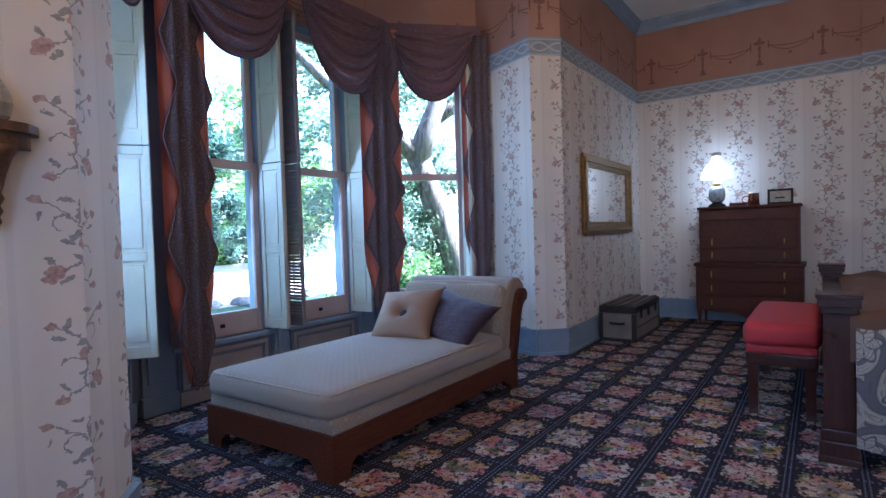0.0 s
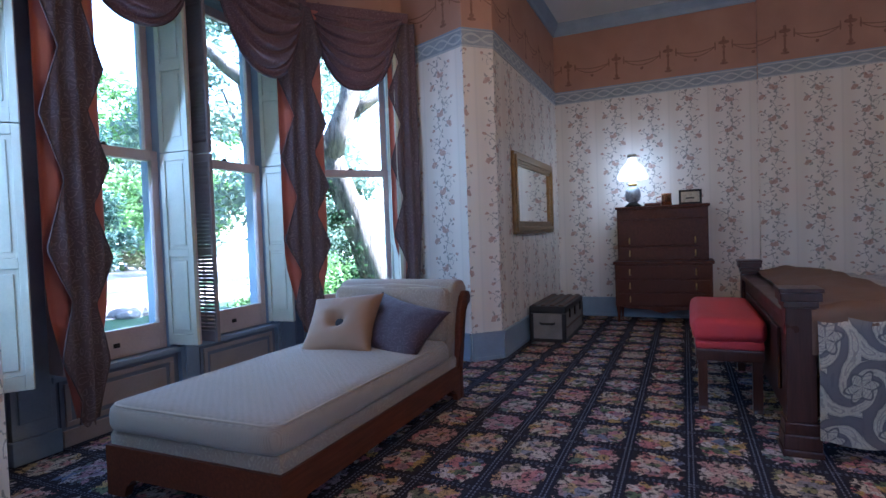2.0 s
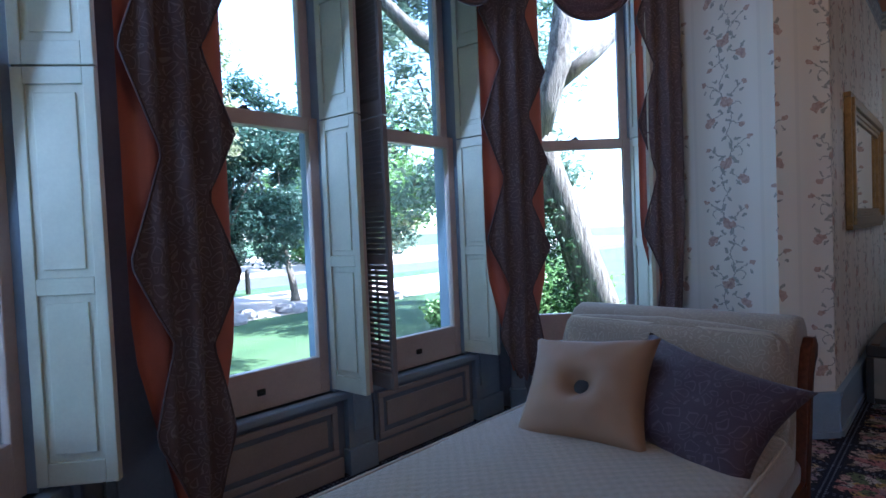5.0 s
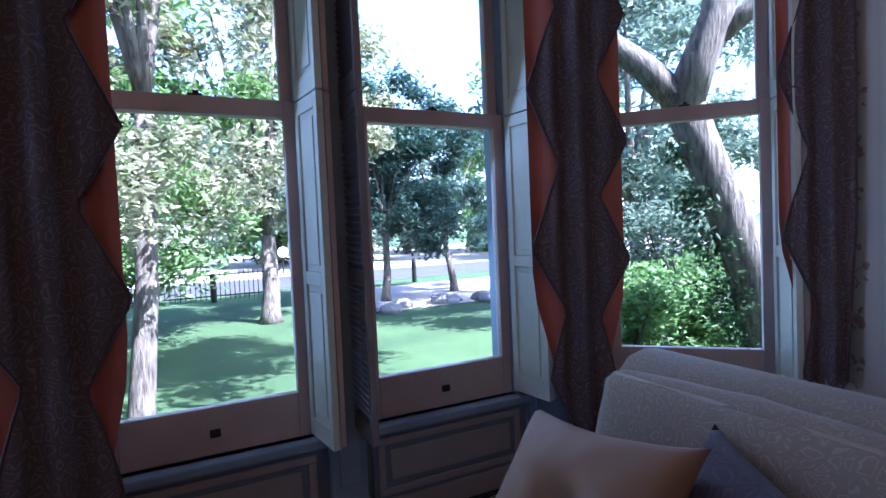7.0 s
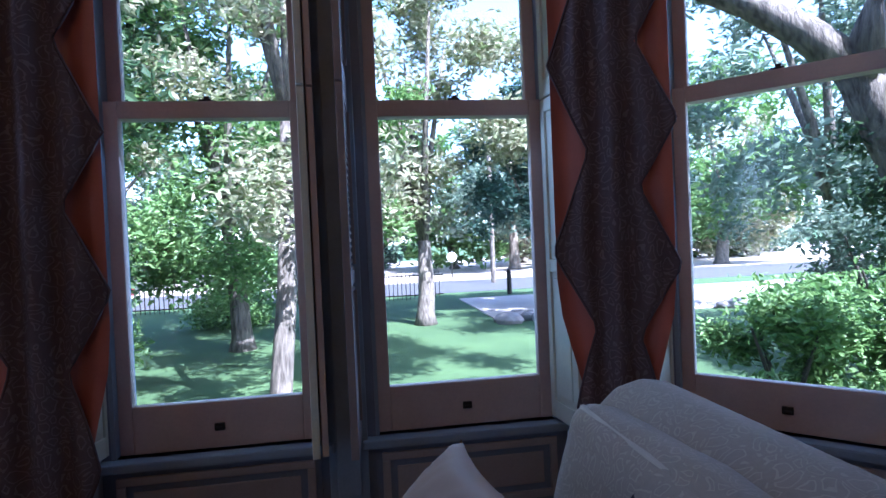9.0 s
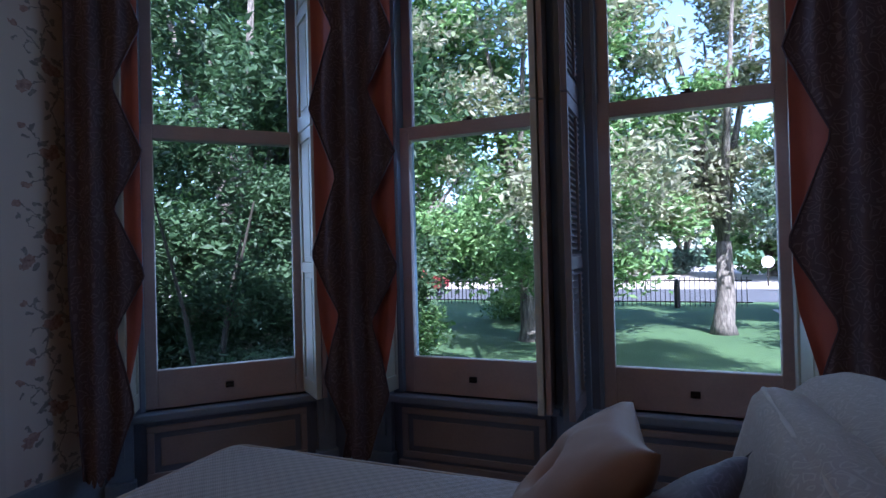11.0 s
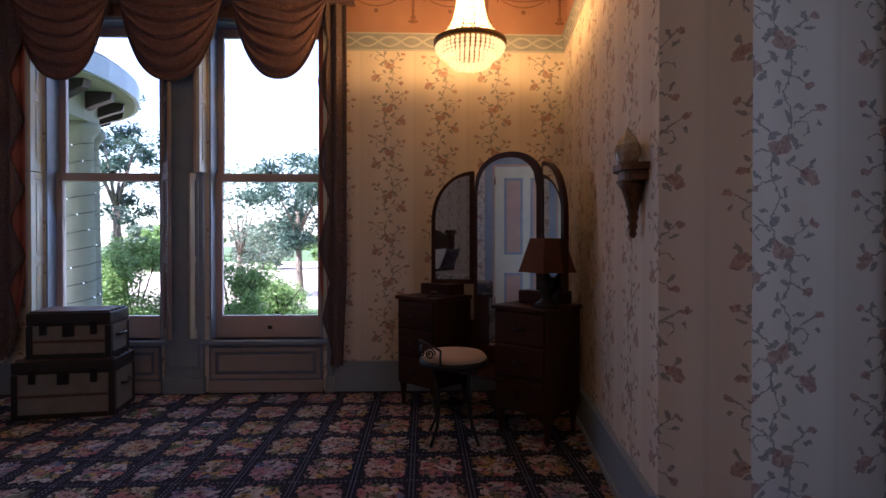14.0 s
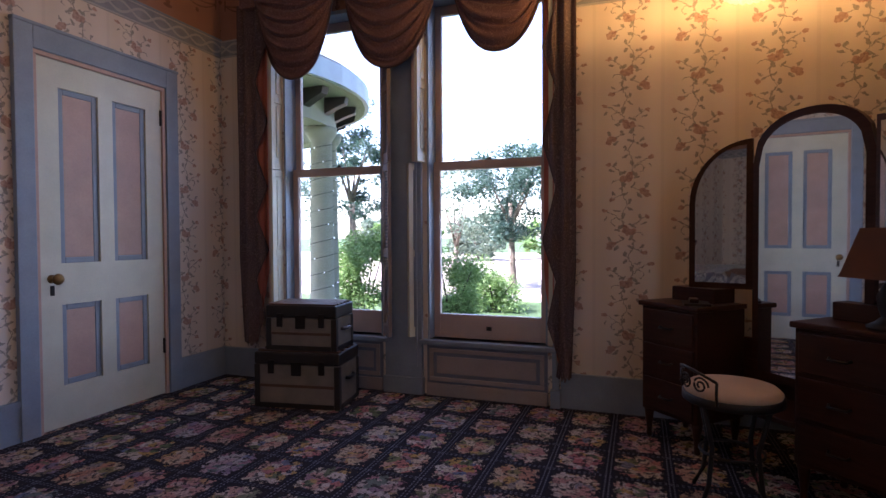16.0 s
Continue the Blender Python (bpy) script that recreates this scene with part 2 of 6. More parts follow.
def make_carpet():
    n = Nodes("floral_carpet", 0.95)
    p = n.world()
    s = n.node("ShaderNodeSeparateXYZ", p)
    x, y = s.outputs[0], s.outputs[1]
    cx, cy = cell(n, x, 0.315, -2.4825), cell(n, y, 0.279, -1.37)
    pile = n.noise(420, 2, p)
    wob = n.math("MULTIPLY", n.math("SUBTRACT", n.noise(26, 4, p, 0.65), 0.5), 0.19)
    r = n.math("POWER", n.math("ADD", n.math("POWER", n.math("ABSOLUTE", n.math("DIVIDE", cx, 1.2)), 3.2), n.math("POWER", n.math("ABSOLUTE", cy), 3.2)), 1 / 3.2)
    inside = n.math("LESS_THAN", n.math("ADD", r, wob), 0.103)
    wv = n.node("ShaderNodeTexNoise")
    wv.inputs["Scale"].default_value, wv.inputs["Detail"].default_value = 60, 3
    n.put(wv.inputs["Vector"], p)
    pw = n.vec("ADD", p, n.vec("MULTIPLY", wv.outputs[1], (0.05, 0.05, 0.0)))
    vor = n.node("ShaderNodeTexVoronoi")
    vor.inputs["Scale"].default_value = 19
    n.put(vor.inputs["Vector"], pw)
    rnd = n.node("ShaderNodeSeparateColor", vor.outputs["Color"]).outputs[0]
    pet = n.ramp(rnd, (0.0, (0.44, 0.15, 0.15)), (0.16, (0.50, 0.29, 0.24)), (0.32, (0.52, 0.44, 0.34)), (0.45, (0.44, 0.28, 0.08)), (0.56, (0.10, 0.15, 0.07)),
                 (0.68, (0.11, 0.15, 0.25)), (0.75, (0.54, 0.46, 0.41)), (0.93, (0.30, 0.17, 0.22)), constant=True)
    ids = n.node("ShaderNodeCombineXYZ", n.math("FLOOR", n.math("DIVIDE", n.math("ADD", x, -2.4825), 0.315)), n.math("FLOOR", n.math("DIVIDE", n.math("ADD", y, -1.37), 0.279)), 0.0)
    wn_ = n.node("ShaderNodeTexWhiteNoise", ids.outputs[0])
    tint = n.node("ShaderNodeSeparateColor", wn_.outputs["Color"])
    pet = n.mix(n.math("MULTIPLY", tint.outputs[0], 0.5), pet, n.ramp(tint.outputs[1], (0.0, (0.42, 0.18, 0.16)), (0.3, (0.42, 0.27, 0.10)), (0.55, (0.20, 0.24, 0.37)), (0.75, (0.44, 0.36, 0.30)), constant=True))
    petals = n.node("ShaderNodeTexVoronoi", feature="DISTANCE_TO_EDGE")
    petals.inputs["Scale"].default_value = 46
    n.put(petals.inputs["Vector"], pw)
    pet = n.mix(n.math("MULTIPLY", n.math("LESS_THAN", petals.outputs["Distance"], 0.07), 0.45), pet, (0.03, 0.025, 0.03))
    pet = n.mix(n.math("MULTIPLY", n.math("GREATER_THAN", n.noise(34, 3, p, 0.6), 0.555), 0.9), pet, (0.012, 0.014, 0.018))
    field = n.ramp(n.noise(30, 3, p), (0.35, (0.006, 0.006, 0.011)), (0.7, (0.013, 0.013, 0.022)))
    c = n.mix(inside, field, pet)
    ex, ey = n.math("SUBTRACT", 0.1575, n.math("ABSOLUTE", cx)), n.math("SUBTRACT", 0.1395, n.math("ABSOLUTE", cy))
    band = n.math("MAXIMUM", n.math("LESS_THAN", ey, 0.024), n.math("LESS_THAN", ex, 0.018))
    c = n.mix(band, c, (0.004, 0.006, 0.018))
    chain_x = n.math("GREATER_THAN", n.math("SINE", n.math("MULTIPLY", x, 260.0)), -0.2)
    chain_y = n.math("GREATER_THAN", n.math("SINE", n.math("MULTIPLY", y, 260.0)), 0.0)
    rail = n.math("LESS_THAN", n.math("ABSOLUTE", n.math("SUBTRACT", ey, 0.0095)), 0.0035)
    rail = n.math("MULTIPLY", rail, chain_x)
    rail2 = n.math("MULTIPLY", n.math("LESS_THAN", n.math("ABSOLUTE", n.math("SUBTRACT", ex, 0.007)), 0.0028), chain_y)
    c = n.mix(n.math("MULTIPLY", n.math("MAXIMUM", rail, rail2), 0.9), c, (0.15, 0.16, 0.20))
    c = n.mix(n.math("MULTIPLY", pile, 0.16), c, (0.006, 0.006, 0.01))
    c = n.mix(0.05, c, (0.28, 0.24, 0.25))
    n.put(n.b.inputs["Specular IOR Level"], 0.08)
    n.bump(pile, 0.5, 0.006)
    return n.color(c)


def make_fabric(name, c1, c2, scale, rough=0.75, sheen=0.2, weave=500.0, figure=0.75):
    """A figured cloth: scrolls of the second colour on the first."""
    n = Nodes(name, rough)
    p = n.pos()
    warp = n.node("ShaderNodeTexNoise")
    warp.inputs["Scale"].default_value = scale * 0.35
    n.put(warp.inputs["Vector"], p)
    q = n.vec("ADD", p, n.vec("MULTIPLY", warp.outputs[1], (0.10, 0.10, 0.10)))
    w = n.node("ShaderNodeTexVoronoi", feature="DISTANCE_TO_EDGE")
    w.inputs["Scale"].default_value = scale
    n.put(w.inputs["Vector"], q)
    line = n.math("LESS_THAN", n.math("ABSOLUTE", n.math("SUBTRACT", w.outputs["Distance"], 0.16)), 0.035)
    fine = n.noise(scale * 4, 4, q)
    c = n.mix(n.math("MULTIPLY", fine, 0.6), c1, tuple(x * 0.55 for x in c1))
    c = n.mix(n.math("MULTIPLY", line, figure), c, c2)
    n.put(n.b.inputs["Sheen Weight"], sheen), n.put(n.b.inputs["Specular IOR Level"], 0.2)
    n.bump(n.noise(weave, 2, p), 0.25, 0.002)
    return n.color(c)


def make_damask():
    """Silver scrolls and petalled medallions on slate, outlined in dark thread."""
    n = Nodes("silver_damask", 0.5)
    p = n.pos()
    sx = n.node("ShaderNodeSeparateXYZ", p)
    u, v = n.math("MULTIPLY", sx.outputs[1], 1.35), n.math("MULTIPLY", n.math("SUBTRACT", sx.outputs[0], sx.outputs[2]), 1.35)
    cu = cell(n, n.math("ADD", u, n.math("MULTIPLY", n.math("PINGPONG", n.math("FLOOR", n.math("DIVIDE", v, 0.30)), 1.0), 0.18)), 0.36)
    cv = cell(n, v, 0.30)
    th = n.math("ARCTAN2", cv, cu)
    r = n.math("SQRT", n.math("ADD", n.math("MULTIPLY", cu, cu), n.math("MULTIPLY", cv, cv)))
    lobe = n.math("SUBTRACT", n.math("MULTIPLY_ADD", n.math("COSINE", n.math("MULTIPLY", th, 6.0)), 0.016, 0.078), r)
    arm = n.math("SINE", n.math("ADD", n.math("MULTIPLY", th, 3.0), n.math("MULTIPLY", n.math("LOGARITHM", n.math("ADD", r, 0.01), 2.718), 7.5)))
    arm = n.math("ADD", arm, n.math("MULTIPLY", n.math("SUBTRACT", n.noise(14, 2, p), 0.5), 1.3))
    silver = n.math("MAXIMUM", n.math("GREATER_THAN", lobe, 0.0), n.math("GREATER_THAN", arm, -0.15))
    dark = n.math("MAXIMUM", n.math("LESS_THAN", n.math("ABSOLUTE", lobe), 0.007), n.math("LESS_THAN", n.math("ABSOLUTE", n.math("ADD", arm, 0.15)), 0.14))
    vein = n.math("MULTIPLY", n.math("GREATER_THAN", n.math("ABSOLUTE", n.math("SINE", n.math("MULTIPLY", th, 3.0))), 0.965), n.math("GREATER_THAN", lobe, 0.012))
    cloth = n.ramp(n.noise(150, 3, p), (0.3, (0.23, 0.195, 0.15)), (0.7, (0.36, 0.31, 0.24)))
    thread = n.math("GREATER_THAN", n.math("SINE", n.math("MULTIPLY", arm, 9.0)), 0.8)
    c = n.mix(silver, (0.085, 0.075, 0.075), cloth)
    c = n.mix(n.math("MULTIPLY", thread, 0.45), c, (0.05, 0.045, 0.05))
    c = n.mix(n.math("MULTIPLY", n.math("MAXIMUM", dark, vein), 0.85), c, (0.035, 0.034, 0.04))
    n.put(n.b.inputs["Sheen Weight"], 0.2)
    n.bump(n.math("ADD", n.math("MULTIPLY", silver, 0.6), n.noise(380, 2, p)), 0.25, 0.003)
    return n.color(c)


def make_quilt():
    """Cream cloth with a woven zigzag of small blocks."""
    n = Nodes("cream_matelasse", 0.8)
    p = n.pos()
    s = n.node("ShaderNodeSeparateXYZ", p)
    a = n.math("SINE", n.math("MULTIPLY", s.outputs[0], 150))
    b = n.math("SINE", n.math("MULTIPLY", s.outputs[1], 150))
    chk = n.math("MULTIPLY", a, b)
    nz = n.node("ShaderNodeSeparateXYZ", n.node("ShaderNodeNewGeometry").outputs["True Normal"]).outputs[2]
    chk = n.math("MULTIPLY", chk, n.math("GREATER_THAN", nz, 0.6))
    fine = n.math("SINE", n.math("MULTIPLY", n.math("ADD", s.outputs[0], s.outputs[1]), 900))
    h = n.math("ADD", n.math("MULTIPLY", chk, 0.5), n.math("MULTIPLY", fine, 0.3))
    c = n.mix(n.math("MULTIPLY_ADD", n.math("GREATER_THAN", chk, 0.0), 0.55, 0.15), (0.255, 0.20, 0.155), (0.17, 0.135, 0.11))
    c = n.mix(n.math("MULTIPLY", n.noise(3.5, 4, p), 0.35), c, (0.28, 0.23, 0.18))
    n.put(n.b.inputs["Sheen Weight"], 0.25)
    n.bump(h, 0.7, 0.003)
    return n.color(c)


def make_wood(name, dark, light, rough=0.42, axis=(1.0, 14.0, 14.0)):
    n = Nodes(name, rough)
    v = n.vec("MULTIPLY", n.pos(), axis)
    g = n.noise(5.0, 6, v, 0.65)
    f = n.noise(40.0, 3, v)
    c = n.ramp(g, (0.25, dark), (0.75, light))
    c = n.mix(n.math("MULTIPLY", f, 0.35), c, tuple(x * 0.5 for x in dark))
    n.put(n.b.inputs["Coat Weight"], 0.03), n.put(n.b.inputs["Coat Roughness"], 0.2), n.put(n.b.inputs["Specular IOR Level"], 0.22)
    n.put(n.b.inputs["Roughness"], n.math("MULTIPLY_ADD", n.noise(4, 3), 0.25, rough - 0.1))
    n.bump(f, 0.06, 0.002)
    return n.color(c)


def make_glow(name, c, strength):
    n = Nodes(name, 0.3)
    n.put(n.b.inputs["Emission Color"], (*c, 1))
    n.b.inputs["Emission Strength"].default_value = strength
    return n.color(tuple(0.8 for x in c))


def make_glass():
    n = Nodes("window_glass")
    out = n.t.nodes["Material Output"]
    tr, gl = n.node("ShaderNodeBsdfTransparent", (0.96, 0.98, 0.98)), n.node("ShaderNodeBsdfGlossy")
    gl.inputs["Roughness"].default_value = 0.02
    f = n.node("ShaderNodeFresnel", 1.3)
    mx = n.node("ShaderNodeMixShader", f.outputs[0], tr.outputs[0], gl.outputs[0])
    n.t.links.new(mx.outputs[0], out.inputs[0])
    return n.m


def make_leaf(name, dark, light):
    n = Nodes(name, 0.55)
    g = n.node("ShaderNodeNewGeometry")
    c = n.ramp(g.outputs["Random Per Island"], (0.0, dark), (1.0, light))
    c = n.mix(n.math("MULTIPLY", n.noise(0.9, 3, n.world()), 0.5), c, tuple(x * 0.7 for x in dark))
    n.put(n.b.inputs["Subsurface Weight"], 0.0)
    out = n.t.nodes["Material Output"]
    tl = n.node("ShaderNodeBsdfTranslucent", c)
    mx = n.node("ShaderNodeMixShader", 0.42, n.b.outputs[0], tl.outputs[0])
    n.t.links.new(mx.outputs[0], out.inputs[0])
    return n.color(c)


def make_bark():
    n = Nodes("furrowed_bark", 0.9)
    v = n.vec("MULTIPLY", n.pos(), (9.0, 9.0, 1.6))
    f = n.noise(2.2, 6, v, 0.7)
    n.bump(f, 0.9, 0.06)
    return n.color(n.ramp(f, (0.35, (0.045, 0.036, 0.028)), (0.62, (0.23, 0.195, 0.155))))


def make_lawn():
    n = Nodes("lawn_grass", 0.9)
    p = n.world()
    # Broad dark and light green, contrast widened to suggest shade and sun streaks.
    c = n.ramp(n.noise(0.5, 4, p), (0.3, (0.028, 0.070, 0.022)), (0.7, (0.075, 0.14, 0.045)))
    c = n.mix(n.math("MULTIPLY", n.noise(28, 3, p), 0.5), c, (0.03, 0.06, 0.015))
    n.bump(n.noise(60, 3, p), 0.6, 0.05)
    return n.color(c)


PAPER, FRIEZE, BORDER, CARPET = make_wallpaper(), make_frieze(), make_border(), make_carpet()
BLUE = worn("blue_grey_paint", (0.235, 0.30, 0.375), 0.5, var=0.12)
BLUE_D = worn("dusky_blue_paint", (0.16, 0.19, 0.25), 0.5, var=0.12)
LOUVRE = worn("taupe_louvre_paint", (0.24, 0.20, 0.195), 0.5, var=0.1)
SASH = worn("dusty_rose_paint", (0.50, 0.40, 0.365), 0.45, var=0.1)
PINK = worn("pink_beige_paint", (0.50, 0.34, 0.28), 0.55, var=0.1)
CREAM = worn("cream_paint", (0.58, 0.60, 0.50), 0.45, var=0.08)
DADO = worn("taupe_paint", (0.33, 0.29, 0.28), 0.5, var=0.1)
PLASTER = worn("ceiling_plaster", (0.66, 0.63, 0.57), 0.9, var=0.07, scale=1.5)
DRAPE = make_fabric("taupe_paisley_cloth", (0.135, 0.098, 0.105), (0.27, 0.215, 0.21), 25, 0.95, 0.03, figure=0.5)
SWAG = make_fabric("mauve_paisley_cloth", (0.155, 0.085, 0.092), (0.25, 0.165, 0.165), 24, 0.75, 0.12, figure=0.5)
LINING = worn("coral_sateen", (0.44, 0.125, 0.085), 0.45, var=0.15, scale=4, grain=300)
TRIM = worn("mauve_braid", (0.09, 0.06, 0.065), 0.95, grain=400, bump=0.4)
QUILT = make_quilt()
CREAM_DAMASK = make_fabric("cream_damask", (0.25, 0.195, 0.15), (0.30, 0.245, 0.19), 30, 0.7, 0.2)
PIPING = worn("cream_piping", (0.36, 0.30, 0.24), 0.8, grain=500)
TAN = worn("tan_satin", (0.21, 0.115, 0.064), 0.65, var=0.08, scale=5, grain=400)
SEAT = worn("peach_seat_cloth", (0.46, 0.33, 0.235), 0.8, var=0.08, grain=300)
PURPLE = make_fabric("purple_velvet", (0.040, 0.021, 0.031), (0.10, 0.066, 0.08), 24, 0.55, 0.12, figure=0.45)
BLACK = worn("black_button", (0.012, 0.012, 0.014), 0.75)
MAHOG = make_wood("mahogany", (0.045, 0.012, 0.006), (0.135, 0.038, 0.017))
WALNUT = make_wood("dark_walnut", (0.026, 0.009, 0.005), (0.066, 0.023, 0.012), 0.35)
BEDWOOD = make_wood("dark_bed_wood", (0.030, 0.011, 0.009), (0.070, 0.026, 0.018), 0.3, (14.0, 14.0, 1.0))
BRASS = worn("aged_brass", (0.55, 0.36, 0.14), 0.35, 1.0, var=0.2)
COPPER = worn("polished_copper", (0.62, 0.33, 0.18), 0.25, 1.0, var=0.15)
GILT = worn("old_gilt", (0.24, 0.145, 0.055), 0.42, 0.7, var=0.3, scale=20)
BRONZED = worn("bronzed_carving", (0.13, 0.065, 0.03), 0.4, 0.3, var=0.35, scale=30)
IRON = worn("dark_iron", (0.025, 0.022, 0.02), 0.5, 0.6)
RED = worn("red_velvet", (0.36, 0.022, 0.03), 0.7, var=0.15, scale=5, grain=350, bump=0.3)
THROW = worn("brown_suede", (0.115, 0.062, 0.038), 0.9, var=0.15, grain=260, bump=0.3)
DAMASK = make_damask()
LINEN = worn("white_linen", (0.66, 0.64, 0.60), 0.85, grain=300)
CANVAS = worn("grey_trunk_canvas", (0.20, 0.178, 0.15), 0.75, var=0.2, scale=9, grain=260, bump=0.3)
LEATHER = worn("black_leather", (0.018, 0.015, 0.014), 0.5, var=0.3)
STRAP = worn("worn_brown_strap", (0.10, 0.055, 0.035), 0.6, var=0.3)
CHINA = worn("painted_china", (0.30, 0.32, 0.34), 0.2, var=0.35, scale=30)
OPAL = make_glow("lit_opal_glass", (0.78, 0.93, 1.0), 0.2)
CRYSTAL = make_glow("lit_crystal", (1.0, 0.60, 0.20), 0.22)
SHADE = worn("russet_lamp_shade", (0.21, 0.085, 0.045), 0.8, grain=300)
PRINT = worn("faded_print", (0.45, 0.40, 0.31), 0.7, var=0.3, scale=25)
CLEAR = worn("clear_crystal", (0.5, 0.45, 0.36), 0.08, 0.4, var=0.3, scale=40)
GLASS = make_glass()
mir = Nodes("mirror_silver", 0.02, 1.0)
MIRROR = mir.color((0.80, 0.82, 0.82))
LAWN, BARK = make_lawn(), make_bark()
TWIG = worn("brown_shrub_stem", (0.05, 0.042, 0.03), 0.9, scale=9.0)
LEAF_A = make_leaf("leaf_green", (0.085, 0.185, 0.05), (0.27, 0.41, 0.14))
LEAF_B = make_leaf("leaf_dark", (0.03, 0.066, 0.026), (0.09, 0.16, 0.066))
LEAF_C = make_leaf("leaf_turning", (0.17, 0.22, 0.085), (0.50, 0.45, 0.33))
LEAF_D = make_leaf("leaf_bluish", (0.11, 0.17, 0.12), (0.27, 0.34, 0.25))
LEAF_E = make_leaf("leaf_teal", (0.028, 0.07, 0.05), (0.10, 0.18, 0.14))
ASPHALT = worn("asphalt", (0.06, 0.06, 0.065), 0.9, scale=1.0)
GRAVEL = worn("pale_ground", (0.40, 0.34, 0.29), 0.95, scale=2.0, grain=30, bump=0.5)
STONE = worn("pale_porch_stone", (0.21, 0.22, 0.165), 0.8, scale=3.0)
ROCK = worn("grey_rock", (0.22, 0.20, 0.19), 0.9, scale=4.0, bump=0.6)
CARRED = worn("red_car_paint", (0.20, 0.018, 0.02), 0.3)

# ---- mesh helpers ----


def box(bm, x0, x1, y0, y1, z0, z1, m=None, idx=0):
    v = [Vector((x, y, z)) for x in (x0, x1) for y in (y0, y1) for z in (z0, z1)]
    if m is not None:
        v = [m @ p for p in v]
    w = [bm.verts.new(p) for p in v]
    for f in ((0, 1, 3, 2), (4, 6, 7, 5), (0, 4, 5, 1), (2, 3, 7, 6), (0, 2, 6, 4), (1, 5, 7, 3)):
        bm.faces.new([w[i] for i in f]).material_index = idx


def soft(bm, r=0.006, seg=2):
    """Rounds all edges."""
    bmesh.ops.bevel(bm, geom=bm.edges[:], offset=r, segments=seg, profile=0.6, affect="EDGES", clamp_overlap=True)
    return bm


def boxes(*items, r=0.0, m=None, seg=2):
    bm = bmesh.new()
    for it in items:
        box(bm, *it, m)
    return soft(bm, r, seg) if r else bm


def lathe(profile, cx=0.0, cy=0.0, n=24, bm=None, m=None):
    """A turned body from rows of radius and height."""
    bm = bm or bmesh.new()
    rings = []
    for r, z in profile:
        ring = []
        for i in range(n):
            a = 2 * math.pi * i / n
            p = Vector((cx + r * math.cos(a), cy + r * math.sin(a), z))
            ring.append(bm.verts.new(m @ p if m is not None else p))
        rings.append(ring)
    for a, b in zip(rings, rings[1:]):
        for i in range(n):
            bm.faces.new((a[i], a[(i + 1) % n], b[(i + 1) % n], b[i]))
    bm.faces.new(rings[0][::-1])
    bm.faces.new(rings[-1])
    return bm


def tube(points, r, n=8, bm=None, taper=None):
    """A bent rod through points; taper gives the radius at each."""
    bm = bm or bmesh.new()
    pts = [Vector(p) for p in points]
    rings = []
    for i, p in enumerate(pts):
        d = (pts[min(i + 1, len(pts) - 1)] - pts[max(i - 1, 0)]).normalized()
        s = d.cross(Vector((0, 0, 1)) if abs(d.z) < 0.9 else Vector((1, 0, 0))).normalized()
        t = d.cross(s)
        rr = taper[i] if taper else r
        rings.append([bm.verts.new(p + rr * (math.cos(2 * math.pi * k / n) * s + math.sin(2 * math.pi * k / n) * t)) for k in range(n)])
    for a, b in zip(rings, rings[1:]):
        for i in range(n):
            bm.faces.new((a[i], a[(i + 1) % n], b[(i + 1) % n], b[i]))
    bm.faces.new(rings[0][::-1])
    bm.faces.new(rings[-1])
    return bm


def prism(outline, a, b, axis="z", bm=None, m=None):
    """An outline pushed from a to b along an axis."""
    bm = bm or bmesh.new()

    def at(p, h):
        v = Vector({"z": (p[0], p[1], h), "y": (p[0], h, p[1]), "x": (h, p[0], p[1])}[axis])
        return bm.verts.new(m @ v if m is not None else v)

    lo, hi = [at(p, a) for p in outline], [at(p, b) for p in outline]
    bm.faces.new(lo[::-1])
    bm.faces.new(hi)
    for i in range(len(lo)):
        j = (i + 1) % len(lo)
        bm.faces.new((lo[i], lo[j], hi[j], hi[i]))
    return bm


def sheet(fn, nu, nv, thick=0.0, bm=None):
    """A surface fn(u, v) for u, v from 0 to 1."""
    bm = bm or bmesh.new()
    g = [[bm.verts.new(fn(i / nu, j / nv)) for j in range(nv + 1)] for i in range(nu + 1)]
    for i in range(nu):
        for j in range(nv):
            bm.faces.new((g[i][j], g[i + 1][j], g[i + 1][j + 1], g[i][j + 1]))
    if thick:
        bmesh.ops.solidify(bm, geom=bm.faces[:], thickness=thick)
    return bm


def mesh_of(name, bm, material, smooth=False):
    bmesh.ops.recalc_face_normals(bm, faces=bm.faces[:])
    me = bpy.data.meshes.new(name)
    bm.to_mesh(me)
    bm.free()
    me.materials.append(material)
    if smooth:
        me.polygons.foreach_set("use_smooth", [True] * len(me.polygons))
    return me


def part(name, bm, material, parent, label="", smooth=False):
    ob = new(name, mesh_of(name, bm, material, smooth))
    ob.parent = parent
    return tagged(ob, label)


def thing(name, label, category, m=None, group="", kind=""):
    ob = new(name)
    if m is not None:
        ob.matrix_world = m
    return tagged(ob, label, category, group, kind)


def solid(name, bm, material, label, category, kind="", smooth=False, group=""):
    return tagged(new(name, mesh_of(name, bm, material, smooth)), label, category, group, kind)


def along(p, q, z=0.0):
    """The frame of a wall from p to q: x along it, y out of the room, z up; and its length."""
    d = Vector((q[0] - p[0], q[1] - p[1], 0))
    n = d.length
    d /= n
    return Matrix(((d.x, -d.y, 0, p[0]), (d.y, d.x, 0, p[1]), (0, 0, 1, z), (0, 0, 0, 1))), n


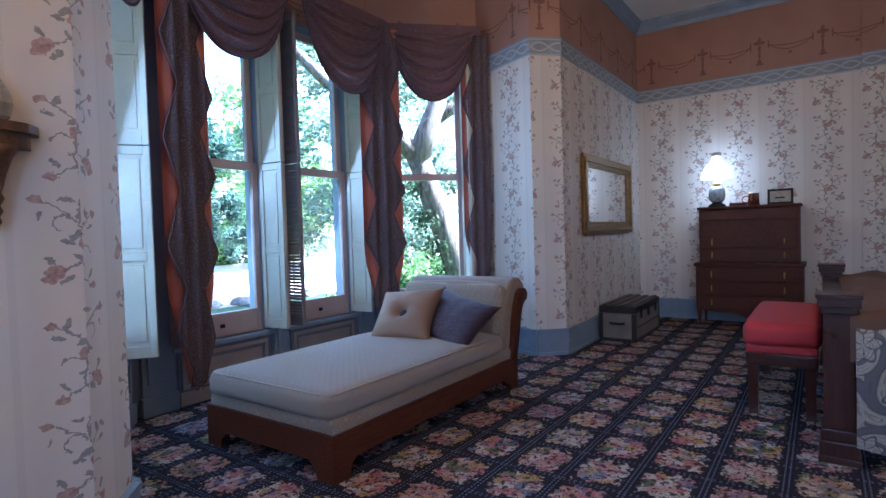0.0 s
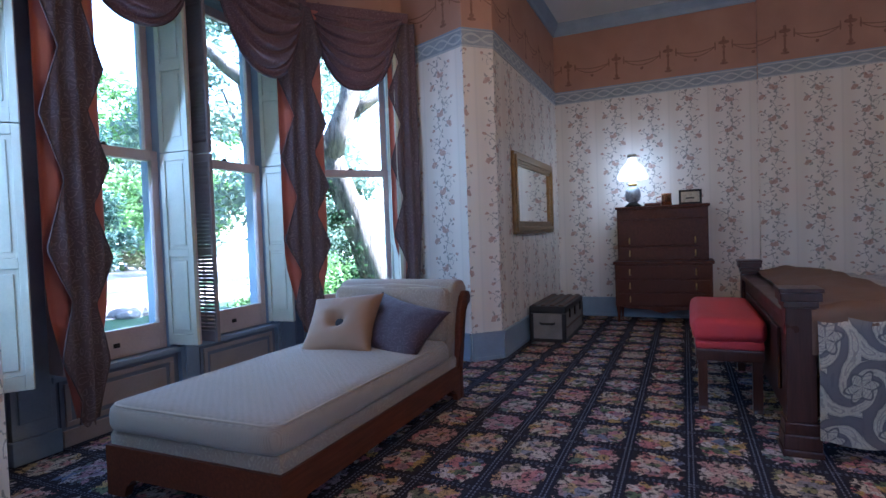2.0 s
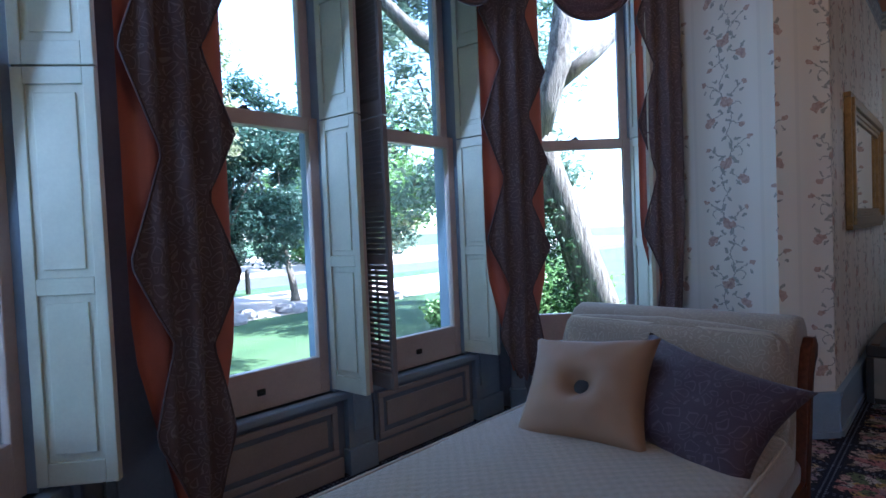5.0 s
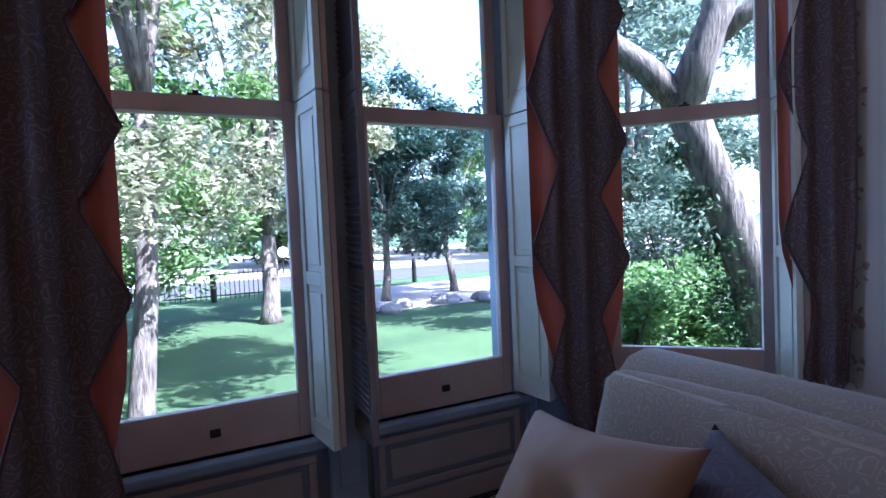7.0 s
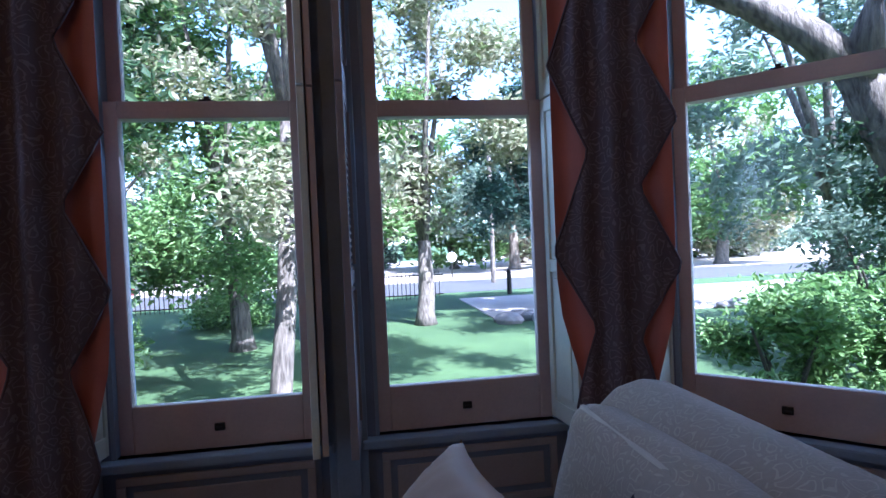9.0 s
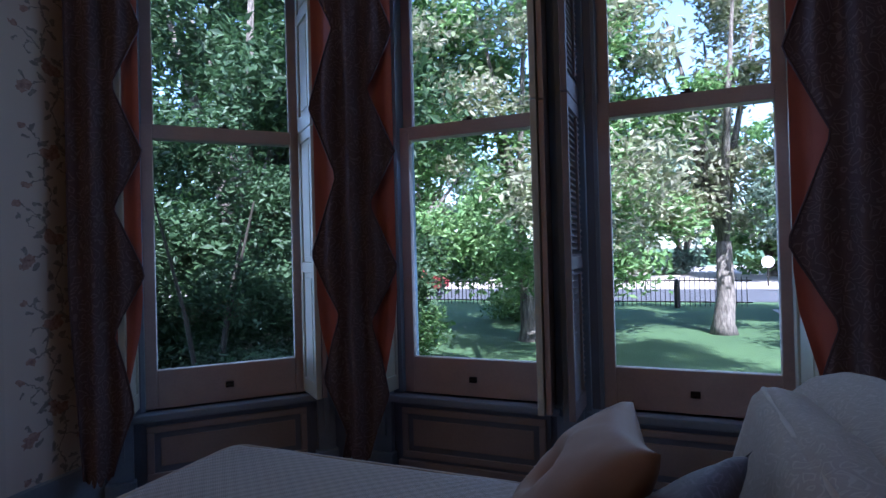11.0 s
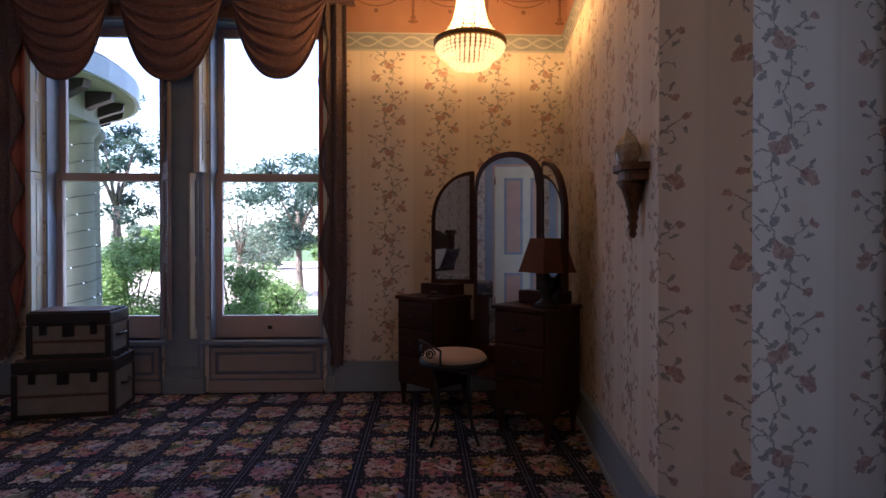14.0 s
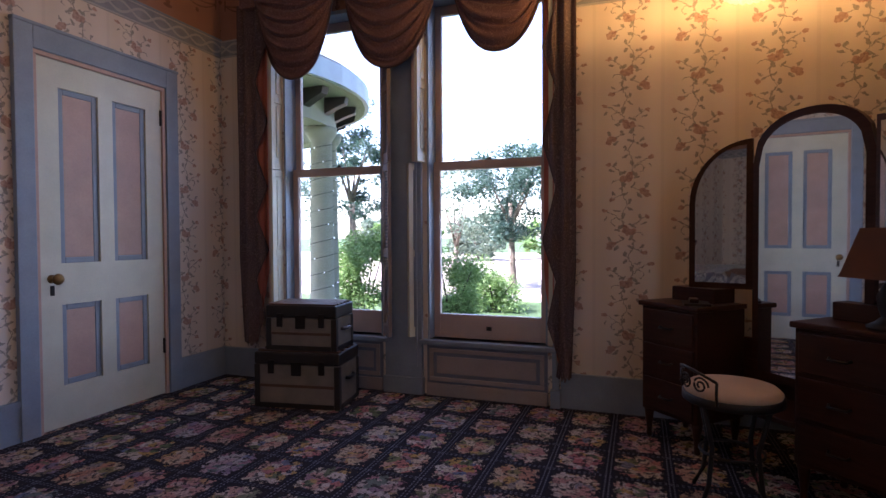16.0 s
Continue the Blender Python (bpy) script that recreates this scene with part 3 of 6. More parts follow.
# ---- plan ----
Y0, XE, XW, YS = 2.54, 7.52, -1.02, -1.76
CORNER = (XW, 2.80)
Z_BORDER, Z_FRIEZE, Z_CROWN, Z_CEIL = 2.62, 2.76, 3.46, 3.60
SILL, HEAD, MEET = 0.40, 2.86, 1.655
PLAN = {
    "wall_north_west": (CORNER, (1.29, Y0)),
    "wall_bay_chamfer_west": ((1.29, Y0), (1.5, 2.75)),
    "wall_bay_reveal_west": ((1.5, 2.75), (1.42, 3.45)),
    "wall_bay_cant_west": ((1.42, 3.45), (2.17, 4.20)),
    "wall_bay_front": ((2.17, 4.20), (4.45, 4.20)),
    "wall_bay_cant_east": ((4.45, 4.20), (5.2, 3.45)),
    "wall_bay_reveal_east": ((5.2, 3.45), (4.9, 2.74)),
    "wall_bay_chamfer_east": ((4.9, 2.74), (5.1, Y0)),
    "wall_north_east": ((5.1, Y0), (XE, Y0)),
    "wall_east": ((XE, Y0), (XE, 0.34)),
    "wall_east_south": ((XE - 0.06, 0.34), (XE - 0.06, YS)),
    "wall_south": ((XE - 0.06, YS), (XW, YS)),
    "wall_west": ((XW, YS), CORNER),
}
# windows: wall, middle of the opening along it, half of the glass's width
BAY_H, WEST_H = 0.302, 0.37
WINDOWS = {
    "window_1": ("wall_bay_cant_west", 0.520, BAY_H),
    "window_2": ("wall_bay_front", 0.670, BAY_H),
    "window_3": ("wall_bay_front", 1.605, BAY_H),
    "window_4": ("wall_bay_cant_east", 0.540, BAY_H),
    "window_5": ("wall_west", 1.040, WEST_H),
    "window_6": ("wall_west", 2.260, WEST_H),
}
STILE = 0.062
T = 0.20
BAY_WALLS = ("wall_bay_cant_west", "wall_bay_front", "wall_bay_cant_east")

for name, (p, q) in PLAN.items():
    m, n = along(p, q)
    holes = sorted((mid - h - STILE, mid + h + STILE) for w, mid, h in WINDOWS.values() if w == name)
    if name == "wall_south":
        holes = [(6.99, 7.86)]
    lower, upper = bmesh.new(), bmesh.new()
    u = 0.0
    for a, b in holes:
        low, top = (0.0, 2.2) if name == "wall_south" else (SILL, HEAD)
        box(lower, u, a, 0, T, 0, Z_BORDER, m)
        if low:
            box(lower, a, b, 0, T, 0, low, m)
        if top < Z_BORDER:
            box(lower, a, b, 0, T, top, Z_BORDER, m)
        u = b
    box(lower, u, n, 0, T, 0, Z_BORDER, m)
    u = 0.0
    for a, b in holes:
        if HEAD > Z_BORDER and name != "wall_south":
            box(upper, u, a, 0, T, Z_BORDER, Z_CEIL, m)
            box(upper, a, b, 0, T, HEAD, Z_CEIL, m)
            u = b
    box(upper, u, n, 0, T, Z_BORDER, Z_CEIL, m)
    wall = solid(name, lower, BLUE_D if name in BAY_WALLS else PAPER, "wall papered with rust flowers on cream stripes", "wall", "structure")
    part("frieze", upper, FRIEZE, wall, "terracotta frieze painted with torches and swags")
    if not holes or name == "wall_south":
        part("border", boxes((0, n, -0.008, 0.0, Z_BORDER, Z_FRIEZE), m=m), BORDER, wall, "blue-grey guilloche paper border")
        part("border_rail", boxes((0, n, -0.014, 0.0, Z_FRIEZE, Z_FRIEZE + 0.012), m=m), BLUE, wall)
        part("baseboard", boxes((0, n, -0.022, -0.002, 0, 0.20), (0, n, -0.03, -0.002, 0.20, 0.232), (0, n, -0.034, -0.002, 0, 0.03), m=m) if name != "wall_south" else
             boxes((0, 6.86, -0.022, -0.002, 0, 0.20), (0, 6.86, -0.03, -0.002, 0.20, 0.232), (7.99, n, -0.022, -0.002, 0, 0.20), (7.99, n, -0.03, -0.002, 0.20, 0.232), m=m), BLUE, wall, "blue painted baseboard")
    else:
        part("border", boxes(*[(a, b, -0.008, 0.0, Z_BORDER, Z_FRIEZE) for a, b in zip([0] + [h[1] for h in holes], [h[0] for h in holes] + [n])], m=m), BORDER, wall)
        if name == "wall_west":
            part("baseboard", boxes((0, 0.46, -0.022, -0.002, 0, 0.20), (0, 0.46, -0.03, -0.002, 0.20, 0.232), (2.78, n, -0.022, -0.002, 0, 0.20), (2.78, n, -0.03, -0.002, 0.20, 0.232), m=m), BLUE, wall)
    crown = [(0.0, Z_CROWN), (-0.02, Z_CROWN), (-0.03, Z_CROWN + 0.04), (-0.075, Z_CROWN + 0.10), (-0.085, Z_CEIL), (0.0, Z_CEIL)]
    part("crown_moulding", prism(crown, 0, n, "x", m=m), BLUE, wall, "blue-grey crown moulding")



def footprint(grow):
    """The room's outline, widened about its middle so that it reaches under the walls."""
    cx, cy = (XW + XE) / 2, (YS + Y0) / 2
    return [(cx + (p[0] - cx) * grow, cy + (p[1] - cy) * grow) for p, q in PLAN.values()][::-1]


solid("foundation", prism(footprint(1.045), -0.95, -0.03), PLASTER, "plain rendered plinth under the house", "foundation", "structure")
solid("floor", prism(footprint(1.03), -0.03, 0.0), CARPET, "dark floral carpet with a lattice of chain lines", "carpet", "structure")
solid("ceiling", boxes((XW - 0.3, XE + 0.3, YS - 0.3, 4.6, Z_CEIL, Z_CEIL + 0.12)), PLASTER, "plain off-white plaster ceiling", "ceiling", "structure")

# ---- windows ----


def sash_window(name, m, h, deep, label):
    """m: middle of the opening on the wall's face, x along, y out. deep: how far the lower glass lies behind the face."""
    w = thing(name, label, "window", m, kind="structure")
    o = h + STILE
    lo, hi = deep - 0.018, deep + 0.022
    part("window_frame", boxes((-o + 0.001, -o + 0.015, 0.001, T - 0.002, SILL, HEAD - 0.03), (o - 0.015, o - 0.001, 0.001, T - 0.002, SILL, HEAD - 0.03), (-o + 0.001, o - 0.001, 0.001, T - 0.002, HEAD - 0.03, HEAD - 0.001), (-o + 0.015, o - 0.015, hi + 0.044, T - 0.002, SILL + 0.001, SILL + 0.03)), BLUE, w, "blue-grey painted window frame")
    s = part("lower_sash", boxes((-h - 0.05, -h, lo, hi, SILL - 0.004, MEET + 0.03), (h, h + 0.05, lo, hi, SILL - 0.004, MEET + 0.03), (-h, h, lo, hi, SILL - 0.004, 0.572), (-h, h, lo, hi, 1.622, MEET + 0.03), r=0.005), SASH, w, "dusty rose wooden sash")
    u = part("upper_sash", boxes((-h - 0.05, -h, hi + 0.004, hi + 0.042, MEET - 0.03, HEAD - 0.03), (h, h + 0.05, hi + 0.004, hi + 0.042, MEET - 0.03, HEAD - 0.03), (-h, h, hi + 0.004, hi + 0.042, MEET - 0.03, MEET + 0.035), (-h, h, hi + 0.004, hi + 0.042, HEAD - 0.10, HEAD - 0.03), r=0.005), SASH, w, "dusty rose wooden sash")
    g1 = part("pane", boxes((-h, h, deep + 0.001, deep + 0.004, 0.572, 1.622)), GLASS, s)
    g2 = part("pane", boxes((-h, h, hi + 0.02, hi + 0.023, MEET + 0.035, HEAD - 0.10)), GLASS, u)
    g1.visible_shadow = g2.visible_shadow = False
    part("sash_lift", boxes((-0.018, 0.018, lo - 0.012, lo, 0.465, 0.492), (-0.012, 0.012, lo - 0.018, lo - 0.01, 0.470, 0.480), r=0.003), IRON, s, "small dark iron lift")
    lk = boxes((-0.024, 0.024, lo + 0.004, hi + 0.01, MEET + 0.03, MEET + 0.038), (-0.006, 0.014, lo + 0.01, hi, MEET + 0.038, MEET + 0.05), r=0.003)
    part("sash_lock", lk, IRON, s, "dark iron sash lock")
    part("window_sill", boxes((-o - 0.05, o + 0.05, -0.05, hi, SILL - 0.035, SILL), r=0.008), BLUE, w, "blue painted sill board")
    d = part("apron_panel", boxes((-o, o, -0.012, 0.0, 0.0, SILL - 0.035)), BLUE_D, w, "panelled apron under the sill")
    fr = ((-o + 0.02, o - 0.02, -0.026, -0.012, 0.31, 0.34), (-o + 0.02, o - 0.02, -0.026, -0.012, 0.105, 0.135), (-o + 0.02, -o + 0.05, -0.026, -0.012, 0.135, 0.31), (o - 0.05, o - 0.02, -0.026, -0.012, 0.135, 0.31))
    part("panel_moulding", boxes(*fr, r=0.005), DADO, d)
    part("panel_field", boxes((-o + 0.075, o - 0.075, -0.02, -0.012, 0.16, 0.285), r=0.004), DADO, d)
    part("skirting", boxes((-o, o, -0.03, -0.012, 0, 0.09), r=0.004), DADO, d)
    return w


def shutter(name, m, depth, louvred, label, ajar=0.0):
    """An open shutter of two leaves, hinged at the origin; x is into the room, y its thickness."""
    t = thing(name, label, "shutter", m, group="window shutters")
    col = LOUVRE if louvred else CREAM
    for z0, z1 in ((SILL + 0.02, MEET + 0.01), (MEET + 0.016, HEAD - 0.06)):
        zm = z0 + (z1 - z0) * 0.48
        f = 0.02 if louvred else 0.034
        hung = Matrix.Rotation(radians(ajar if z0 < 1 else 0.0), 4, "Z")
        leaf = part("leaf", boxes((0, f, 0, 0.026, z0, z1), (depth - f, depth, 0, 0.026, z0, z1), (f, depth - f, 0, 0.026, z0, z0 + 0.07), (f, depth - f, 0, 0.026, z1 - 0.05, z1), (f, depth - f, 0, 0.026, zm - 0.025, zm + 0.025), r=0.003, m=hung), col, t)
        for a, b in ((z0 + 0.07, zm - 0.025), (zm + 0.025, z1 - 0.05)):
            if louvred:
                bm = bmesh.new()
                k = int((b - a) / 0.024)
                for i in range(k):
                    z = a + (i + 0.5) * (b - a) / k
                    rot = Matrix.Translation((0, 0.013, z)) @ Matrix.Rotation(radians(40), 4, "X")
                    box(bm, f, depth - f, -0.015, 0.015, -0.0025, 0.0025, rot)
                part("louvres", bm, col, leaf)
                part("tilt_rod", boxes((depth / 2 - 0.005, depth / 2 + 0.005, -0.01, 0.0, a + 0.02, b - 0.02)), col, leaf)
            else:
                part("panel", boxes((f, depth - f, 0.008, 0.018, a, b), (f + 0.022, depth - f - 0.022, 0.003, 0.023, a + 0.025, b - 0.025), r=0.003, m=hung), col, leaf)
        if not louvred:
            part("folded_leaf", boxes((0.004, depth - 0.012, 0.032, 0.054, z0, z1), r=0.003, m=hung), SASH, t)
    return t


for name, (wall, mid, h) in WINDOWS.items():
    m, n = along(*PLAN[wall])
    m = m @ Matrix.Translation((mid, 0, 0))
    west = wall == "wall_west"
    deep = 0.118 if west else 0.055
    sash_window(name, m, h, deep, "tall blue-framed sash window over a panelled apron")
    o = h + STILE
    for side in (-1, 1):
        louv = (name == "window_3" and side < 0) or (name == "window_5" and side > 0)
        if west:
            dep = 0.17 if side < 0 or louv else 0.13
        else:
            dep = 0.23
        turned = name == "window_6" and side < 0
        lean = -radians(2 if name == "window_3" and louv else 38 if louv else 6) * side
        if name == "window_3" and louv:
            dep = 0.27
        close = not west and not louv and side > 0
        s = Matrix.Translation((side * (o + (-0.03 if close else 0.05 if louv and not west else 0.004)), -0.003 if close or louv else 0.02 if not west else 0.05, 0)) @ Matrix.Rotation(radians(-90) - lean, 4, "Z")
        if side < 0:
            s = s @ Matrix.Scale(-1, 4, (0, 1, 0))
        sh = shutter("window_shutter", Matrix.Identity(4), dep, louv, "open louvred shutter folded beside the window" if louv else "open cream panelled shutter folded beside the window", 30.0 if turned else 0.0)
        sh.matrix_world = m @ s

# pilasters and casings between the windows
PIL = [("wall_bay_cant_west", 0.0, 0.155), ("wall_bay_cant_west", 0.885, 1.03), ("wall_bay_front", 0.03, 0.305), ("wall_bay_front", 1.035, 1.24), ("wall_bay_front", 1.97, 2.25),
       ("wall_bay_cant_east", 0.03, 0.175), ("wall_bay_cant_east", 0.905, 1.06), ("wall_west", 0.46, 0.60), ("wall_west", 1.475, 1.825), ("wall_west", 2.695, 2.80)]
for wall, a, b in PIL:
    m, n = along(*PLAN[wall])
    ob = solid("window_casing", boxes((a + 0.03, b - 0.03, -0.035, 0.0, 0.12, HEAD + 0.04), (a + 0.06, b - 0.06, -0.05, -0.035, 0.2, HEAD), (a + 0.02, b - 0.02, -0.055, 0.0, 0.0, 0.12), m=m, r=0.004), BLUE, "blue-grey fluted pilaster casing between windows", "casing", "structure")
# ---- door ----


def four_panel_door(x0, x1):
    d = thing("door_1", "closed cream four-panel door with pink and blue panels", "door", kind="structure")
    y = YS
    part("casing", boxes((x0 - 0.13, x0 - 0.025, y, y + 0.035, 0, 2.36), (x1 + 0.025, x1 + 0.13, y, y + 0.035, 0, 2.36), (x0 - 0.025, x1 + 0.025, y, y + 0.035, 2.225, 2.36), (x0 - 0.135, x1 + 0.135, y, y + 0.042, 2.352, 2.372), r=0.006), BLUE, d, "wide blue painted casing")
    part("inner_bead", boxes((x0 - 0.025, x0, y, y + 0.02, 0, 2.2), (x1, x1 + 0.025, y, y + 0.02, 0, 2.2), (x0 - 0.025, x1 + 0.025, y, y + 0.02, 2.2, 2.225), r=0.004), PINK, d, "pink painted bead")
    ya, yb = y - 0.04, y + 0.004
    st, mu = 0.13, 0.10
    c0, c1 = x0 + st, x1 - st
    cm = (x0 + x1) / 2
    leaf = part("leaf", boxes((x0, c0, ya, yb, 0.006, 2.196), (c1, x1, ya, yb, 0.006, 2.196), (cm - mu / 2, cm + mu / 2, ya, yb, 0.25, 2.04), (c0, c1, ya, yb, 0.006, 0.25), (c0, c1, ya, yb, 2.04, 2.196), (c0, cm - mu / 2, ya, yb, 0.74, 0.99), (cm + mu / 2, c1, ya, yb, 0.74, 0.99)), CREAM, d)
    for a, b in ((c0, cm - mu / 2), (cm + mu / 2, c1)):
        for z0, z1 in ((0.25, 0.74), (0.99, 2.04)):
            e = 0.035
            part("panel_moulding", boxes((a, a + e, ya + 0.01, yb - 0.012, z0, z1), (b - e, b, ya + 0.01, yb - 0.012, z0, z1), (a + e, b - e, ya + 0.01, yb - 0.012, z0, z0 + e), (a + e, b - e, ya + 0.01, yb - 0.012, z1 - e, z1), r=0.005), BLUE, leaf)
            part("panel", boxes((a + e, b - e, ya + 0.01, yb - 0.016, z0 + e, z1 - e), r=0.003), PINK, leaf, "pink-beige painted panel")
    k = Matrix.Translation((x1 - 0.07, yb, 0.90)) @ Matrix.Rotation(radians(-90), 4, "X")
    part("door_knob", lathe([(0.026, 0), (0.026, 0.006), (0.012, 0.01), (0.012, 0.035), (0.028, 0.045), (0.034, 0.058), (0.028, 0.07), (0.008, 0.076)], m=k), GILT, leaf, "dull brass knob", True)
    part("keyhole_plate", boxes((x1 - 0.085, x1 - 0.06, yb, yb + 0.004, 0.80, 0.86), r=0.002), IRON, leaf)
    for z in (0.30, 1.95):
        part("hinge", boxes((x0 - 0.012, x0 + 0.012, yb - 0.004, yb + 0.012, z, z + 0.11), r=0.004), IRON, d)


four_panel_door(-0.40, 0.47)

# ---- drapery ----


def swag(m, x0, x1, ztop, drop, label):
    t = thing("curtain_swag", label, "curtain", group="curtain swags")
    w = x1 - x0

    def fn(u, v):
        e = 2 * u - 1
        shape = max(0.0, 1 - abs(e) ** 2.3)
        sag = (0.10 + 0.90 * v) * drop * shape
        drift = noise.noise(Vector((e * 1.1, v * 1.6, x0 * 3 + 1))) * 2.6
        fold = (0.021 - 0.009 * v) * math.sin(v * 2 * math.pi * 5.2 + 1.2 * e + drift) * (0.35 + 0.65 * shape)
        fold += 0.008 * math.sin(v * 2 * math.pi * 11 - 2.0 * e + 2 * drift) * shape
        gather = 0.010 * math.sin(u * 2 * math.pi * 9) * (1 - v) * (1 - shape * 0.6)
        belly = 0.085 * shape * math.sin(math.pi * min(1, 0.15 + 0.8 * v))
        x = x0 + w * (0.5 + 0.5 * e * (1 - 0.16 * v * (1 - shape)))
        z = ztop - sag - 0.05 * v * (1 - shape) - (0.009 * math.sin(v * 31 + drift) * shape)
        return m @ Vector((x, -0.12 - belly - fold - gather, z))

    part("drape", sheet(fn, 44, 70), SWAG, t, smooth=True)
    edge = [fn(i / 40, 1.0) + Vector((0, 0, -0.004)) for i in range(41)]
    part("braid", tube(edge, 0.009, 6), TRIM, t, "dark braid edging", True)
    return t


def tooth(z, ztop, step, shift):
    f = ((ztop - z) / step + shift + 0.12 * math.sin(2.3 * z + 9 * shift)) % 1.0
    return f / 0.54 if f < 0.54 else 1 - (f - 0.54) / 0.46


def tail(m, xc, w, ztop, zbot, label, step=0.40, bend=0.0, left=True, right=True):
    """A pleated cascade with stepped edges that turn out their coral lining. bend: turns the two halves about the middle."""
    t = thing("curtain_tail", label, "curtain", group="curtain tails")

    def place(x, y, z):
        c, s = math.cos(bend * abs(x) / max(w, 0.01)), math.sin(bend * abs(x) / max(w, 0.01))
        return m @ Vector((xc + x * c - 0 * y, -0.06 + y - abs(x) * s, z))

    def edges(z):
        k = max(0.22, min(1.0, (z - zbot) / (0.34 * (ztop - zbot)) + 0.22))
        a = -w * (0.21 + (0.34 * tooth(z, ztop, step, 0.30) if left else 0.05)) * (0.45 + 0.55 * k)
        b = w * (0.21 + (0.34 * tooth(z, ztop, step, 0.0) if right else 0.05)) * (0.45 + 0.55 * k)
        return a, b

    def cloth(u, v):
        z = ztop + (zbot - ztop) * v
        a, b = edges(z)
        x = a + (b - a) * u
        flat = 1 - abs(2 * u - 1) ** 3
        return place(x, -0.03 - 0.026 * flat * math.cos(2 * math.pi * x / (w * 0.30)) - 0.004 * math.sin(v * 9 + 3 * u), z - 0.03 * abs(math.sin(u * math.pi * 4)) * v * flat)

    def liner(u, v):
        z = ztop + (zbot + 0.02 - ztop) * v
        k = max(0.25, min(1.0, (z - zbot) / (0.3 * (ztop - zbot)) + 0.25))
        a, b = (-0.53 if left else -0.25) * w * k, (0.51 if right else 0.25) * w * k
        x = a + (b - a) * u
        return place(x, 0.008 - 0.012 * math.cos(u * 2 * math.pi * 3 + 1), z)

    part("lining", sheet(liner, 18, 20), LINING, t, "coral sateen lining", True)
    part("drape", sheet(cloth, 40, 90), DRAPE, t, smooth=True)
    for side in (0, 1):
        part("braid", tube([cloth(side, i / 80) for i in range(81)], 0.0045, 5), TRIM, t, "", True)
    return t


front = along(*PLAN["wall_bay_front"])[0] @ Matrix.Translation((0, -0.20, 0))
cant_w = along(*PLAN["wall_bay_cant_west"])[0] @ Matrix.Translation((0, -0.14, 0))
cant_e = along(*PLAN["wall_bay_cant_east"])[0] @ Matrix.Translation((0, -0.14, 0))
west, _ = along(*PLAN["wall_west"])
SW = "mauve paisley swag with dark braid above the windows"
swag(front, 0.10, 1.16, 2.98, 0.66, SW)
swag(front, 1.12, 2.20, 2.98, 0.70, SW)
swag(cant_w, 0.04, 0.94, 2.98, 0.64, SW)
swag(cant_e, 0.12, 1.02, 2.98, 0.66, SW)
swag(west, 0.42, 1.21, 3.0, 0.66, SW)
swag(west, 1.17, 2.03, 3.0, 0.66, SW)
swag(west, 1.99, 2.79, 3.0, 0.64, SW)
TL = "taupe paisley cascade with coral lining in the bay corner"
corner_w = Matrix.Translation((2.42, 3.96, 0)) @ Matrix.Rotation(radians(12), 4, "Z")
corner_e = Matrix.Translation((4.28, 3.95, 0)) @ Matrix.Rotation(radians(-22), 4, "Z")
tail(corner_w, 0.0, 0.35, 2.95, 0.20, TL, 0.56)
tail(corner_e, 0.0, 0.38, 2.95, 0.30, TL, 0.56)
tail(cant_w, 0.03, 0.32, 2.95, 0.22, "taupe paisley cascade with coral lining beside the bay wall", 0.56, left=False)
tail(cant_e, 1.02, 0.32, 2.95, 0.52, "taupe paisley cascade with coral lining beside the bay wall", 0.56, right=False)
tail(west, 0.335, 0.34, 2.98, 0.30, "taupe paisley cascade with coral lining by the west windows", 0.56, left=False)
tail(west, 2.815, 0.26, 2.98, 0.22, "taupe paisley cascade with coral lining by the west windows", 0.56, right=False)
for m, a, b in ((front, 0.10, 2.18), (cant_w, 0.02, 0.96), (cant_e, 0.10, 1.04), (west, 0.3, 2.95)):
    solid("curtain_cornice", boxes((a, b, -0.13, -0.055, 2.93, 3.02), m=m, r=0.006), SWAG, "cloth-covered cornice board over the swags", "cornice", group="curtain cornices")

# ---- chaise longue in the bay ----


def cushion(bm, x0, x1, y0, y1, z0, z1, r, puff=0.0):
    """A padded block with rounded edges and a swollen top."""
    box(bm, x0, x1, y0, y1, z0, z1)
    bmesh.ops.subdivide_edges(bm, edges=bm.edges[:], cuts=7, use_grid_fill=True)
    for v in bm.verts:
        u, w = 2 * (v.co.x - x0) / (x1 - x0) - 1, 2 * (v.co.y - y0) / (y1 - y0) - 1
        k = (1 - abs(u) ** 4) * (1 - abs(w) ** 4)
        if v.co.z > (z0 + z1) / 2:
            v.co.z += puff * k
        edge = max(abs(u), abs(w))
        if edge > 0.98:
            h = abs(2 * (v.co.z - z0) / (z1 - z0) - 1)
            v.co.x -= math.copysign(r * h ** 4, u) if abs(u) > 0.98 else 0
            v.co.y -= math.copysign(r * h ** 4, w) if abs(w) > 0.98 else 0
    return bm


